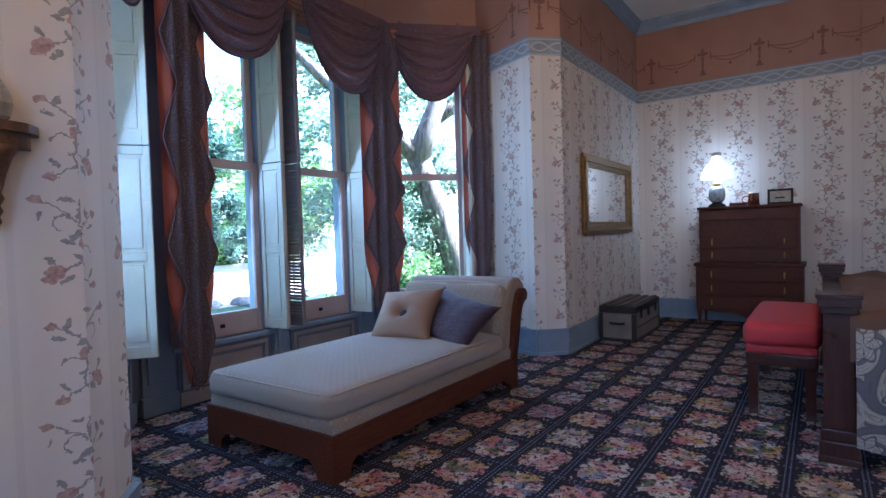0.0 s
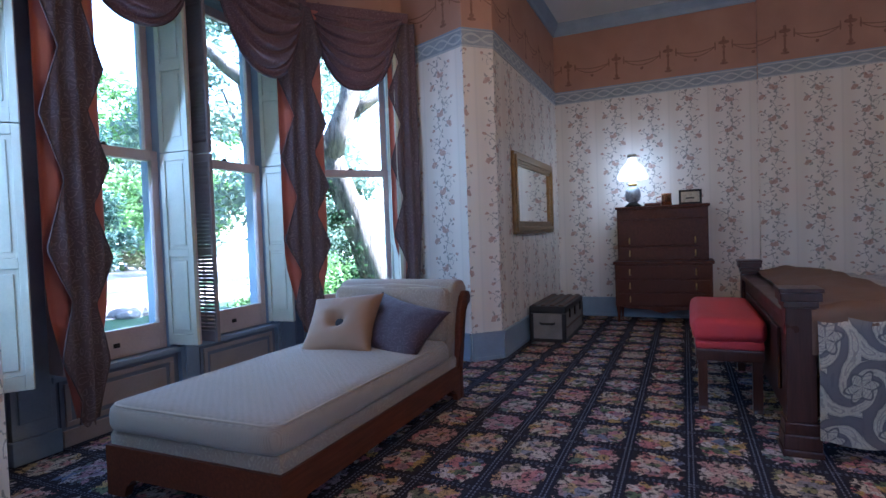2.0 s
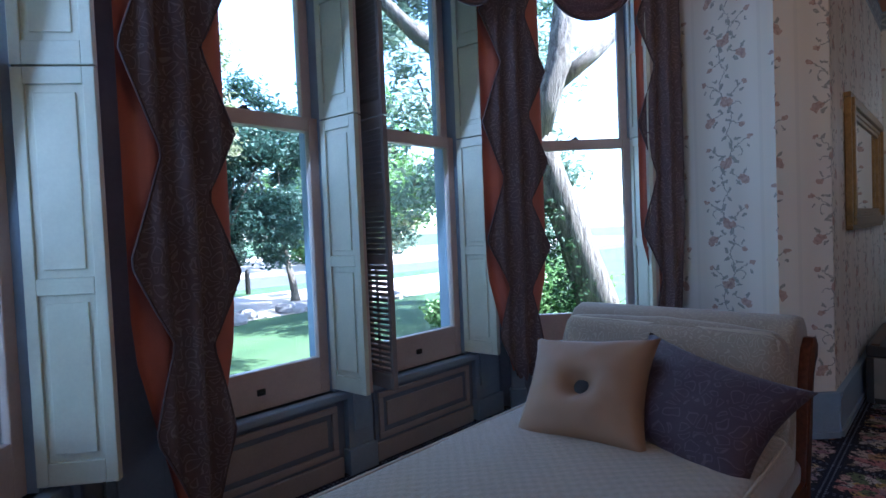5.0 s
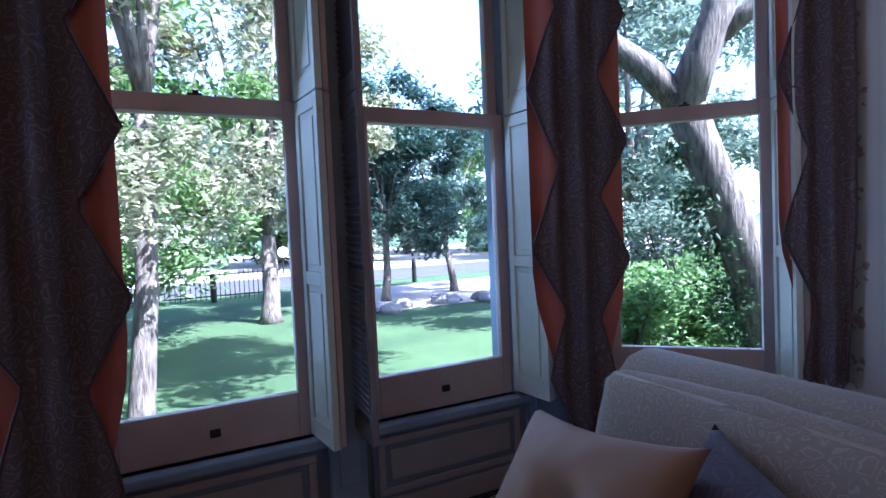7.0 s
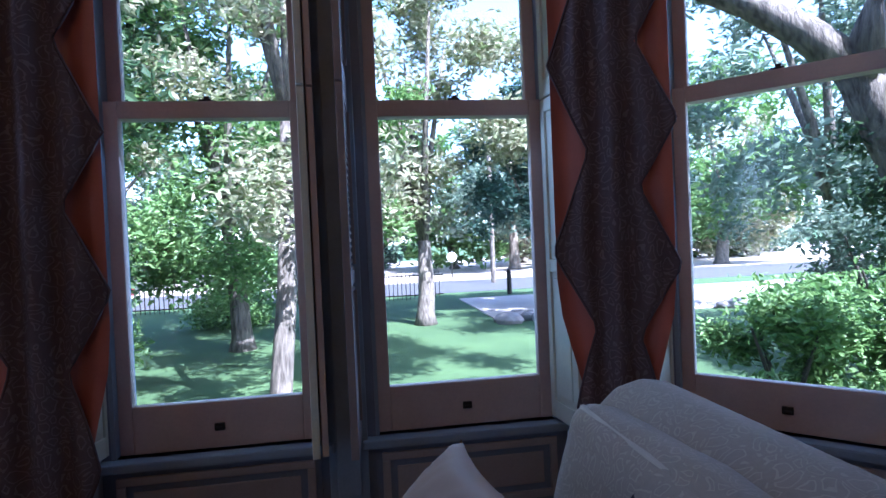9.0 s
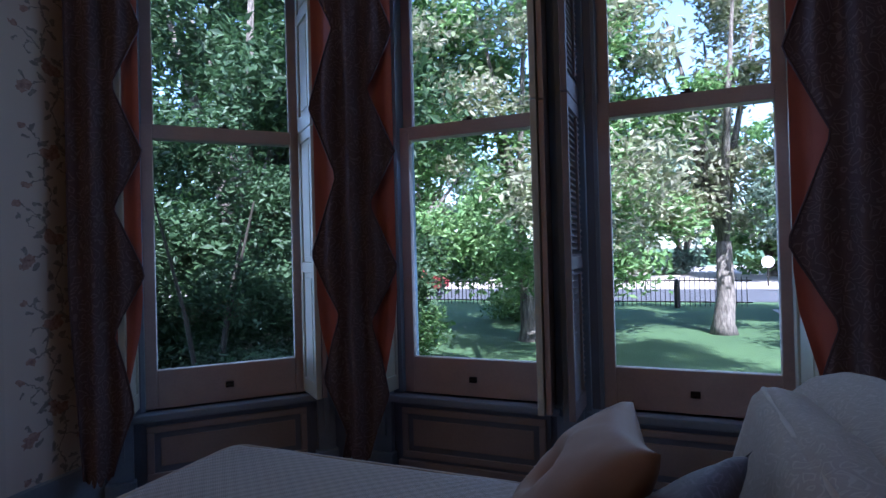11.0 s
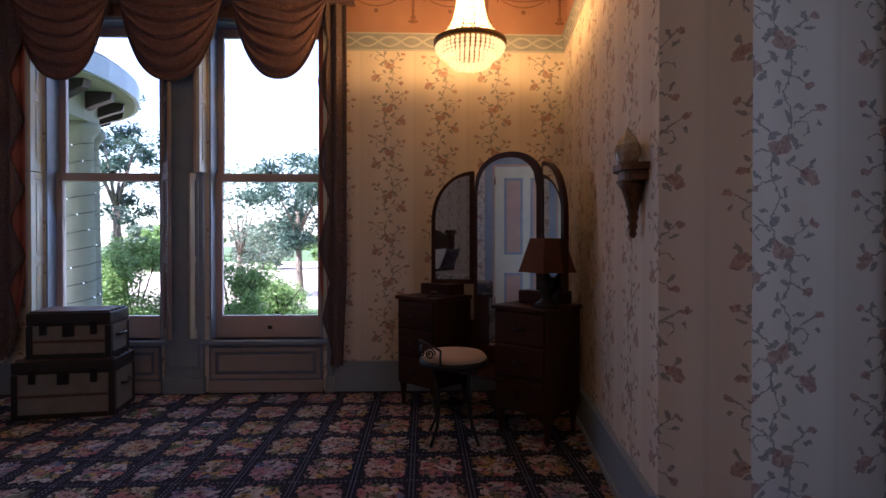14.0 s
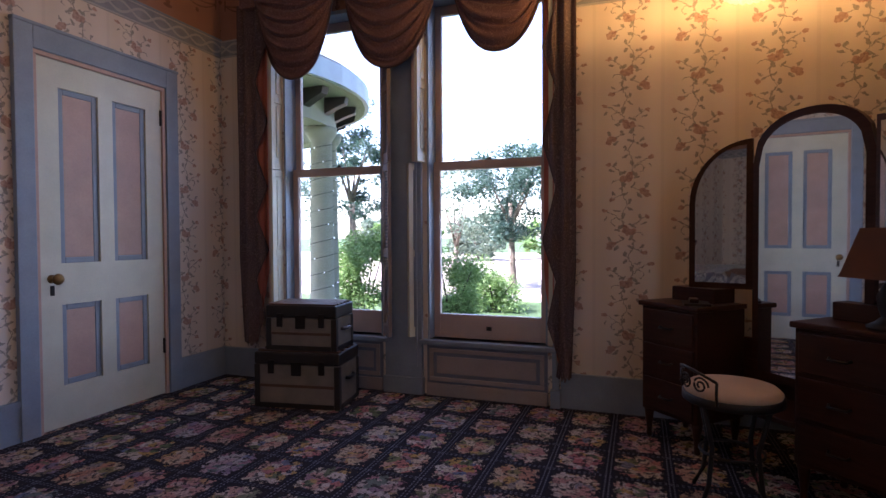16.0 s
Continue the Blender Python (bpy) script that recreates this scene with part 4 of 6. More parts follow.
def pad(x0, x1, y0, y1, z0, z1, r, puff=0.0, sag=0.0):
    """A stuffed cushion: a box with evenly rounded edges, swollen faces and slight unevenness."""
    bm = bmesh.new()
    box(bm, -1, 1, -1, 1, -1, 1)
    bmesh.ops.subdivide_edges(bm, edges=bm.edges[:], cuts=17, use_grid_fill=True)
    mid = Vector(((x0 + x1) / 2, (y0 + y1) / 2, (z0 + z1) / 2))
    ext = Vector(((x1 - x0) / 2, (y1 - y0) / 2, (z1 - z0) / 2))
    for v in bm.verts:
        e = Vector([math.copysign(1 - (1 - min(1.0, abs(c))) ** 2, c) for c in v.co])
        p = Vector([a * b for a, b in zip(e, ext)])
        core = Vector([max(-(b - r), min(b - r, a)) for a, b in zip(p, ext)])
        d = p - core
        q = core + d.normalized() * r if d.length > 1e-6 else p
        for i in range(3):
            j, k = (i + 1) % 3, (i + 2) % 3
            q[i] += puff * e[i] * (1 - e[j] ** 2) * (1 - e[k] ** 2)
        q += d.normalized() * sag * noise.noise((mid + q) * 7.0)
        v.co = mid + q
    return bm


def ring(x0, x1, y0, y1, z, r=0.007, c=0.03):
    pts = []
    for cx, cy, a0 in ((x1 - c, y1 - c, 0), (x0 + c, y1 - c, 90), (x0 + c, y0 + c, 180), (x1 - c, y0 + c, 270)):
        pts += [(cx + c * math.cos(radians(a0 + k * 18)), cy + c * math.sin(radians(a0 + k * 18)), z) for k in range(6)]
    return tube(pts + pts[:1], r, 6)


cx0, cx1, cy0, cy1 = 2.21, 3.98, 2.46, 3.42
chaise = thing("chaise_longue", "cream matelasse chaise longue with a scrolled mahogany frame", "chaise longue")
side = [(cx0, 0.0), (cx0 + 0.10, 0.0), (cx0 + 0.11, 0.05), (cx0 + 0.15, 0.085), (cx1 - 0.16, 0.085), (cx1 - 0.10, 0.04), (cx1 - 0.09, 0.0), (cx1, 0.0), (cx1, 0.215), (cx0, 0.215)]
for y in (cy0, cy1 - 0.035):
    part("side_rail", prism(side, y, y + 0.035, "y"), MAHOG, chaise)
endp = [(cy0 - 0.003, 0.0), (cy0 + 0.10, 0.0), (cy0 + 0.12, 0.05), (cy0 + 0.16, 0.085), (cy1 - 0.16, 0.085), (cy1 - 0.12, 0.05), (cy1 - 0.10, 0.0), (cy1 + 0.003, 0.0), (cy1 + 0.003, 0.217), (cy0 - 0.003, 0.217)]
for x in (cx0 - 0.004, cx1 - 0.035):
    part("end_rail", prism(endp, x, x + 0.038, "x"), MAHOG, chaise)
part("upholstered_deck", soft(cushion(bmesh.new(), cx0 + 0.012, cx1 - 0.02, cy0 + 0.012, cy1 - 0.012, 0.19, 0.285, 0.02), 0.001, 1), CREAM_DAMASK, chaise, smooth=True)
mat_ = part("mattress", pad(cx0 - 0.012, 3.82, cy0 + 0.008, cy1 - 0.008, 0.268, 0.405, 0.052, 0.012, 0.006), QUILT, chaise, "cream quilted mattress cushion", True)
part("piping", ring(cx0 + 0.004, 3.80, cy0 + 0.022, cy1 - 0.022, 0.392, 0.006, 0.06), PIPING, mat_, "", True)
# the scrolled back: a profile in x and z
inner = [(3.80, 0.26), (3.83, 0.40), (3.86, 0.52), (3.89, 0.62), (3.93, 0.70), (3.99, 0.755), (4.06, 0.772), (4.13, 0.76), (4.18, 0.715), (4.195, 0.66), (4.17, 0.61), (4.12, 0.59)]
outer = [(4.075, 0.615), (4.05, 0.56), (4.03, 0.45), (4.01, 0.33), (4.0, 0.20), (3.82, 0.20)]


def backrest():
    bm = bmesh.new()
    prism(inner + outer, cy0 + 0.03, cy1 - 0.03, "y", bm)
    return soft(bm, 0.03, 3)


part("backrest", backrest(), CREAM_DAMASK, chaise, "scrolled upholstered back", True)
scroll = [(3.90, 0.20), (3.935, 0.33), (3.955, 0.47), (3.985, 0.58), (4.03, 0.66), (4.08, 0.69), (4.135, 0.685), (4.17, 0.65), (4.155, 0.605), (4.11, 0.595), (4.075, 0.56), (4.045, 0.45), (4.02, 0.33), (3.985, 0.20)]
for y in (cy0 - 0.004, cy1 - 0.03):
    part("scroll_post", soft(prism(scroll, y, y + 0.034, "y"), 0.005, 2), MAHOG, chaise, "carved mahogany scroll", True)
bc = pad(-0.085, 0.07, cy0 + 0.05, cy1 - 0.05, -0.01, 0.365, 0.05, 0.02, 0.008)
bmesh.ops.transform(bc, verts=bc.verts[:], matrix=Matrix.Translation((3.86, 0, 0.37)) @ Matrix.Rotation(radians(14), 4, "Y"))
bcush = part("back_cushion", bc, CREAM_DAMASK, chaise, "loose damask back cushion with piping", True)
pip = [(-0.062, cy0 + 0.07, 0.02), (-0.062, cy0 + 0.066, 0.33), (-0.062, cy0 + 0.09, 0.352), (-0.062, cy1 - 0.09, 0.352), (-0.062, cy1 - 0.066, 0.33), (-0.062, cy1 - 0.07, 0.02)]
pm = Matrix.Translation((3.86, 0, 0.37)) @ Matrix.Rotation(radians(14), 4, "Y")
part("piping", tube([pm @ Vector(p) for p in pip], 0.008, 6), PIPING, bcush, "", True)
pip2 = [(0.058, y, z) for _, y, z in pip]
part("piping", tube([pm @ Vector(p) for p in pip2], 0.008, 6), PIPING, bcush, "", True)


def pillow(name, label, material, m, w, h, thick, dimple, seed):
    t = thing(name, label, "pillow")

    def half(sgn):
        def fn(u, v):
            a, b = 2 * u - 1, 2 * v - 1
            k = ((1 - a * a) * (1 - b * b)) ** 0.42
            d = math.hypot(a, b)
            z = thick * k * (1 - (dimple * math.exp(-(d / 0.24) ** 2) if dimple else 0))
            z += (0.008 * noise.noise(Vector((a * 3, b * 3, seed))) + 0.004 * noise.noise(Vector((a * 9, b * 4, seed)))) * k
            sx = 1 - 0.13 * (1 - b * b)
            sy = 1 - 0.13 * (1 - a * a)
            return m @ Vector((a * w / 2 * sx, b * h / 2 * sy, sgn * z))
        return fn

    bm = sheet(half(1), 26, 26)
    sheet(half(-1), 26, 26, bm=bm)
    bmesh.ops.remove_doubles(bm, verts=bm.verts[:], dist=0.0004)
    part("cover", bm, material, t, smooth=True)
    return t


# pillows: x across, y up the slope, z towards the sitter
def leaning(px, py, pz, lean, turn, tilt=0.0):
    """A frame whose middle is at the place, leaning back towards the headrest."""
    return Matrix.Translation((px, py, pz)) @ Matrix.Rotation(radians(turn), 4, "Z") @ Matrix.Rotation(radians(lean), 4, "Y") @ Matrix(((0, 0, -1, 0), (-1, 0, 0, 0), (0, 1, 0, 0), (0, 0, 0, 1))) @ Matrix.Rotation(radians(tilt), 4, "Z")


pm = leaning(3.48, 3.05, 0.535, 42, 4, 6)
tan = pillow("tufted_pillow", "tan satin pillow with a dark tufted button on the chaise", TAN, pm, 0.49, 0.45, 0.10, 0.85, 3)
bt = bmesh.new()
bmesh.ops.create_uvsphere(bt, u_segments=18, v_segments=10, radius=0.044, matrix=pm @ Matrix.Translation((0, 0, 0.022)) @ Matrix.Diagonal((1, 1, 0.5, 1)))
part("button", bt, BLACK, tan, "black covered button", True)
pillow("velvet_pillow", "dark purple crushed velvet pillow leaning on the chaise back", PURPLE, leaning(3.575, 2.725, 0.52, 46, -10, -12), 0.62, 0.42, 0.075, 0.0, 8)

# ---- desk corner ----
fp = thing("wall_mirror", "old gilt-framed mirror hung on the papered wall", "mirror")
px0, px1, pz0, pz1 = 5.52, 7.07, 1.045, 1.82
lay = [(0.0, 0.028, 0.0, 0.035), (0.028, 0.075, 0.0, 0.05), (0.075, 0.10, 0.0, 0.032), (0.10, 0.125, 0.0, 0.024)]
for a, b, y0, y1 in lay:
    part("moulding", boxes((px0 + a, px1 - a, Y0 - y1, Y0, pz0 + a, pz0 + b), (px0 + a, px1 - a, Y0 - y1, Y0, pz1 - b, pz1 - a), (px0 + a, px0 + b, Y0 - y1, Y0, pz0 + b, pz1 - b), (px1 - b, px1 - a, Y0 - y1, Y0, pz0 + b, pz1 - b), r=0.006), GILT, fp)
part("mirror_plate", boxes((px0 + 0.125, px1 - 0.125, Y0 - 0.014, Y0, pz0 + 0.125, pz1 - 0.125)), MIRROR, fp, "old mirror glass")


def trunk(label, m, w, d, h, slats, group="travel trunks", lid=0.26):
    """A travelling trunk, front towards -y."""
    t = thing("travel_trunk", label, "trunk", m, group)
    zl = h * (1 - lid)
    part("body", boxes((-w / 2, w / 2, -d / 2, d / 2, 0.012, zl - 0.002), r=0.008), CANVAS, t)
    lid_ = part("lid", boxes((-w / 2 - 0.004, w / 2 + 0.004, -d / 2 - 0.004, d / 2 + 0.004, zl, h), r=0.012), LEATHER, t, "black leather-bound lid")
    for y in [(-0.5 + (i + 0.5) / slats) * d for i in range(slats)]:
        part("slat", boxes((-w / 2 + 0.01, w / 2 - 0.01, y - 0.022, y + 0.022, h, h + 0.012), r=0.003), STRAP, lid_)
    e = 0.004
    for x in (-w / 2, w / 2):
        s = 1 if x > 0 else -1
        for y in (-d / 2, d / 2):
            q = 1 if y > 0 else -1
            part("corner_binding", boxes((min(x + e * s, x - 0.035 * s), max(x + e * s, x - 0.035 * s), min(y + e * q, y - 0.035 * q), max(y + e * q, y - 0.035 * q), 0.0, zl - 0.003), r=0.004), LEATHER, t)
        part("handle", tube([(x + e * s, -0.07, zl * 0.66), (x + 0.02 * s, -0.05, zl * 0.64), (x + 0.022 * s, 0.05, zl * 0.64), (x + e * s, 0.07, zl * 0.66)], 0.011, 8), LEATHER, t, "leather side handle", True)
    for y in (-d / 2 - e, d / 2 + e):
        part("base_binding", boxes((-w / 2 + 0.036, w / 2 - 0.036, y - 0.003, y + 0.003, 0.0, 0.032), r=0.001), LEATHER, t)
        part("belt", boxes((-w / 2 + 0.036, w / 2 - 0.036, y - 0.004, y + 0.004, zl * 0.48, zl * 0.48 + 0.018), r=0.001), STRAP, t)
    for x in (-w / 2 - e, w / 2 + e):
        part("end_binding", boxes((x - 0.003, x + 0.003, -d / 2 + 0.036, d / 2 - 0.036, 0.0, 0.032), r=0.001), LEATHER, t)
    for x in (-w * 0.3, w * 0.3):
        part("latch", boxes((x - 0.02, x + 0.02, -d / 2 - 0.016, -d / 2 - 0.004, zl - 0.06, zl + 0.03), r=0.003), IRON, t, "dark iron latch")
    part("lock_plate", boxes((-0.035, 0.035, -d / 2 - 0.014, -d / 2 - 0.004, zl - 0.07, zl + 0.02), r=0.003), IRON, t, "dark iron lock")
    return t


trunk("grey canvas trunk with black bindings against the papered wall", Matrix.Translation((6.28, 2.315, 0)), 0.93, 0.345, 0.345, 4, lid=0.2)

desk = thing("secretary_desk", "mahogany fall-front secretary desk with brass pulls", "desk")
dy0, dy1, dxf, dxb = 0.83, 1.82, 7.04, 7.49
part("lower_case", boxes((dxf, dxb, dy0, dy1, 0.19, 0.655), r=0.006), MAHOG, desk)
part("waist_moulding", boxes((dxf - 0.02, dxb, dy0 - 0.02, dy1 + 0.02, 0.655, 0.69), r=0.01), MAHOG, desk)
part("upper_case", boxes((dxf + 0.07, dxb, dy0 + 0.03, dy1 - 0.03, 0.69, 1.27), r=0.006), MAHOG, desk)
part("top_board", boxes((dxf + 0.045, dxb, dy0 + 0.01, dy1 - 0.01, 1.27, 1.30), r=0.009), MAHOG, desk)
part("apron", prism([(dy0 + 0.02, 0.19), (dy0 + 0.14, 0.165), (dy0 + 0.36, 0.155), ((dy0 + dy1) / 2, 0.115), (dy1 - 0.36, 0.155), (dy1 - 0.14, 0.165), (dy1 - 0.02, 0.19)], dxf, dxf + 0.03, "x"), MAHOG, desk)
for x in (dxf + 0.03, dxb - 0.03):
    for y in (dy0 + 0.03, dy1 - 0.03):
        part("leg", lathe([(0.011, 0), (0.016, 0.01), (0.012, 0.035), (0.023, 0.15), (0.028, 0.195)], x, y, 14), MAHOG, desk, smooth=True)
for z0, z1, xf, i0 in ((0.205, 0.335, dxf, 0.02), (0.35, 0.485, dxf, 0.02), (0.50, 0.64, dxf, 0.02), (0.71, 0.84, dxf + 0.07, 0.05), (0.855, 1.14, dxf + 0.07, 0.05), (1.155, 1.255, dxf + 0.07, 0.05)):
    dr = part("drawer_front", boxes((xf - 0.014, xf, dy0 + i0, dy1 - i0, z0, z1), r=0.005), MAHOG, desk)
    if z1 < 1.15:
        for y in (dy0 + 0.16, dy1 - 0.16):
            zc = (z0 + z1) / 2 if z1 - z0 < 0.2 else z0 + 0.06
            part("pull", tube([(xf - 0.014, y, zc + 0.03), (xf - 0.03, y, zc + 0.024), (xf - 0.032, y, zc - 0.022), (xf - 0.018, y, zc - 0.03)], 0.008, 8), BRASS, dr, "brass drop pull", True)

lamp = thing("oil_lamp", "lit parlour lamp with a white fluted glass shade on the desk", "lamp")
lx, ly = 7.2, 1.62
part("base", lathe([(0.085, 1.30), (0.09, 1.315), (0.06, 1.335), (0.045, 1.35)], lx, ly), IRON, lamp, "dark metal foot", True)
part("font", lathe([(0.045, 1.35), (0.075, 1.375), (0.085, 1.43), (0.078, 1.49), (0.05, 1.525), (0.035, 1.53)], lx, ly), CHINA, lamp, "painted china oil font", True)
part("burner", lathe([(0.035, 1.53), (0.05, 1.545), (0.05, 1.56), (0.03, 1.58), (0.03, 1.605)], lx, ly), BRASS, lamp, "brass burner", True)
bm = bmesh.new()
prof = [(0.150, 1.612), (0.160, 1.625), (0.157, 1.648), (0.142, 1.685), (0.126, 1.72), (0.105, 1.755), (0.074, 1.785), (0.05, 1.812), (0.047, 1.845)]
rings = []
for r, z in prof:
    rings.append([bm.verts.new((lx + r * (1 + 0.035 * math.cos(16 * a)) * math.cos(a), ly + r * (1 + 0.035 * math.cos(16 * a)) * math.sin(a), z)) for a in (2 * math.pi * i / 96 for i in range(96))])
for a, b in zip(rings, rings[1:]):
    for i in range(96):
        bm.faces.new((a[i], a[(i + 1) % 96], b[(i + 1) % 96], b[i]))
shade = part("shade", bm, OPAL, lamp, "white fluted opal glass shade", True)
shade.visible_shadow = False
part("chimney", lathe([(0.032, 1.845), (0.05, 1.86), (0.052, 1.885), (0.04, 1.895)], lx, ly), CLEAR, lamp, "clear glass chimney", True)

mug = thing("copper_cup", "shiny copper cup on the desk", "cup")
part("bowl", lathe([(0.05, 1.30), (0.055, 1.305), (0.052, 1.42), (0.055, 1.43), (0.048, 1.43), (0.046, 1.31)], 7.2, 1.27), COPPER, mug, smooth=True)
part("handle", tube([(7.2, 1.325, 1.40), (7.2, 1.37, 1.39), (7.2, 1.375, 1.345), (7.2, 1.325, 1.325)], 0.007, 8), COPPER, mug, smooth=True)
solid("wooden_tray", boxes((7.16, 7.24, 1.33, 1.50, 1.30, 1.335), r=0.015), MAHOG, "small wooden tray leaning behind the cup", "tray")
ph = thing("photo_frame", "small black frame with a faded print on the desk", "frame")
pmx = Matrix.Translation((7.22, 1.03, 1.30)) @ Matrix.Rotation(radians(8), 4, "Y")
part("frame", boxes((-0.012, 0.012, -0.115, 0.115, 0.0, 0.022), (-0.012, 0.012, -0.115, 0.115, 0.138, 0.16), (-0.012, 0.012, -0.115, -0.093, 0.022, 0.138), (-0.012, 0.012, 0.093, 0.115, 0.022, 0.138), m=pmx), BLACK, ph)
part("print", boxes((-0.006, 0.004, -0.093, 0.093, 0.022, 0.138), m=pmx), PRINT, ph, "faded cream print")
part("mark", boxes((-0.008, -0.006, -0.04, 0.045, 0.06, 0.075), m=pmx), BLACK, ph)

# ---- bed and bench ----
bed = thing("bed", "dark carved wooden bed with a damask coverlet and brown throw", "bed")


def bed_post(name, x, y, h):
    """A square post with a stepped plinth and a moulded cap."""
    def sq(r, z0, z1):
        return (x - r, x + r, y - r, y + r, z0, z1)

    p = part(name, boxes(sq(0.06, 0.155, h - 0.09), r=0.004), BEDWOOD, bed)
    for nm, r, z0, z1 in (("plinth", 0.082, 0.0, 0.03), ("plinth", 0.076, 0.03, 0.10), ("plinth", 0.07, 0.10, 0.155), ("cap", 0.07, h - 0.09, h - 0.06), ("cap", 0.082, h - 0.06, h - 0.02), ("cap", 0.088, h - 0.02, h)):
        part(nm, boxes(sq(r, z0, z1), r=0.005), BEDWOOD, p)


for x in (3.64, 5.74):
    bed_post("foot_post", x, 0.62, 0.775)
    bed_post("head_post", x, -1.62, 1.42)
    part("side_rail", boxes((x - 0.03, x + 0.03, -1.56, 0.56, 0.18, 0.36), r=0.006), BEDWOOD, bed)
fb = part("footboard", boxes((3.70, 5.68, 0.585, 0.655, 0.12, 0.62), r=0.008), BEDWOOD, bed)
part("top_rail", boxes((3.70, 5.68, 0.56, 0.68, 0.62, 0.66), r=0.008), BEDWOOD, fb)
part("raised_panel", boxes((3.9, 5.48, 0.655, 0.672, 0.22, 0.54), r=0.008), BEDWOOD, fb)
hb = [(3.70, 0.2), (5.68, 0.2), (5.68, 1.25), (5.3, 1.38), (4.69, 1.50), (4.08, 1.38), (3.70, 1.25)]
part("headboard", prism(hb, -1.66, -1.60, "y"), BEDWOOD, bed, "arched dark wooden headboard")
part("mattress", soft(cushion(bmesh.new(), 3.66, 5.72, -1.58, 0.56, 0.32, 0.60, 0.04, 0.04), 0.001, 1), LINEN, bed, smooth=True)


def cover(u, v):
    y = -1.0 + 1.56 * v
    low = 0.38 + 0.20 * v + 0.03 * math.sin(v * 17)
    s = -low + (2.61 + low) * u
    wob = 0.018 * math.sin(9 * v * math.pi + 2 * u) + 0.02 * noise.noise(Vector((u * 6, v * 6, 1)))
    if s < 0:
        return Vector((3.565 - 0.03 * math.sin(v * 21) * min(1, -s * 4) + wob * 0.6, y, 0.66 + s + 0.02 * math.sin(v * 12)))
    if s > 2.06:
        return Vector((5.80 + wob * 0.6, y, 0.66 - (s - 2.06)))
    return Vector((3.62 + s * 1.04, y, 0.652 + 0.015 * math.sin(math.pi * s / 2.06) + wob * 0.5))


part("coverlet", sheet(cover, 90, 60), DAMASK, bed, "silver and cream damask coverlet", True)


def throw(u, v):
    y = 0.05 + 0.53 * v
    s = -0.16 + 2.38 * u
    hump = 0.07 * math.sin(math.pi * min(1, max(0, v * 1.1)))
    wob = 0.02 * noise.noise(Vector((u * 8, v * 5, 4)))
    if s < 0:
        return Vector((3.575 + wob * 0.6 - 0.012 * math.sin(v * 15), y, 0.69 + s * (0.9 + 0.45 * math.sin(v * 7 + 1))))
    if s > 2.06:
        return Vector((5.80 + wob, y, 0.70 - (s - 2.06)))
    return Vector((3.60 + s * 1.06, y, 0.685 + hump * 0.5 + wob))


solid("brown_throw", sheet(throw, 80, 24), THROW, "brown suede throw folded over the bed's foot", "blanket", smooth=True)
for i, (x, mt) in enumerate(((4.1, LINEN), (4.75, LINEN), (5.3, PURPLE))):
    pl = Matrix.Translation((x, -1.42, 0.86)) @ Matrix.Rotation(radians(66), 4, "X")
    pillow("bed_pillow", "plump white pillow against the headboard" if mt is LINEN else "dark purple pillow against the headboard", mt, pl, 0.62, 0.44, 0.10, 0.0, i)

bench = thing("red_bench", "red velvet bench with dark legs at the bed's foot", "bench")
bx0, bx1, by0, by1 = 4.14, 5.20, 0.70, 1.05
part("seat", pad(bx0 - 0.015, bx1 + 0.015, by0 - 0.015, by1 + 0.015, 0.40, 0.535, 0.045, 0.012, 0.004), RED, bench, "thick red velvet seat", True)
part("seat_band", soft(cushion(bmesh.new(), bx0, bx1, by0, by1, 0.355, 0.41, 0.01), 0.001, 1), RED, bench, smooth=True)
part("seat_frame", boxes((bx0, bx1, by0, by1, 0.29, 0.36), r=0.008), BEDWOOD, bench)
for x in (bx0 + 0.035, bx1 - 0.035):
    for y in (by0 + 0.035, by1 - 0.035):
        part("leg", prism([(-0.032, 0.3), (0.032, 0.3), (0.03, 0.22), (0.018, 0.10), (0.022, 0.02), (0.026, 0.0), (-0.026, 0.0), (-0.022, 0.02), (-0.018, 0.10), (-0.03, 0.22)], -0.025, 0.025, "y", m=Matrix.Translation((x, y, 0))), BEDWOOD, bench)

# ---- dressing corner ----
V = Matrix.Translation((-0.66, 1.50, 0)) @ Matrix.Rotation(radians(45), 4, "Z")
vanity = thing("dressing_table", "dark walnut dressing table with a triple mirror", "dressing table", V)
VL, VD = 1.26, 0.38
for x0 in (0.0, VL - 0.40):
    x1 = x0 + 0.40
    ped = part("pedestal", boxes((x0 + 0.015, x1 - 0.015, 0.02, VD, 0.16, 0.745), r=0.006), WALNUT, vanity)
    part("pedestal_top", boxes((x0, x1, 0.0, VD, 0.745, 0.772), r=0.008), WALNUT, vanity)
    for k in range(3):
        z0 = 0.18 + k * 0.19
        dr = part("drawer_front", boxes((x0 + 0.035, x1 - 0.035, 0.006, 0.02, z0, z0 + 0.17), r=0.005), WALNUT, ped)
        part("pull", tube([(x0 + 0.16, 0.006, z0 + 0.085), (x0 + 0.165, -0.014, z0 + 0.08), (x0 + 0.235, -0.014, z0 + 0.08), (x0 + 0.24, 0.006, z0 + 0.085)], 0.006, 8), IRON, dr, "dark iron pull", True)
    for x in (x0 + 0.04, x1 - 0.04):
        for y in (0.05, VD - 0.04):
            part("leg", lathe([(0.012, 0), (0.017, 0.01), (0.014, 0.04), (0.024, 0.13), (0.028, 0.165)], x, y, 14), WALNUT, vanity, smooth=True)
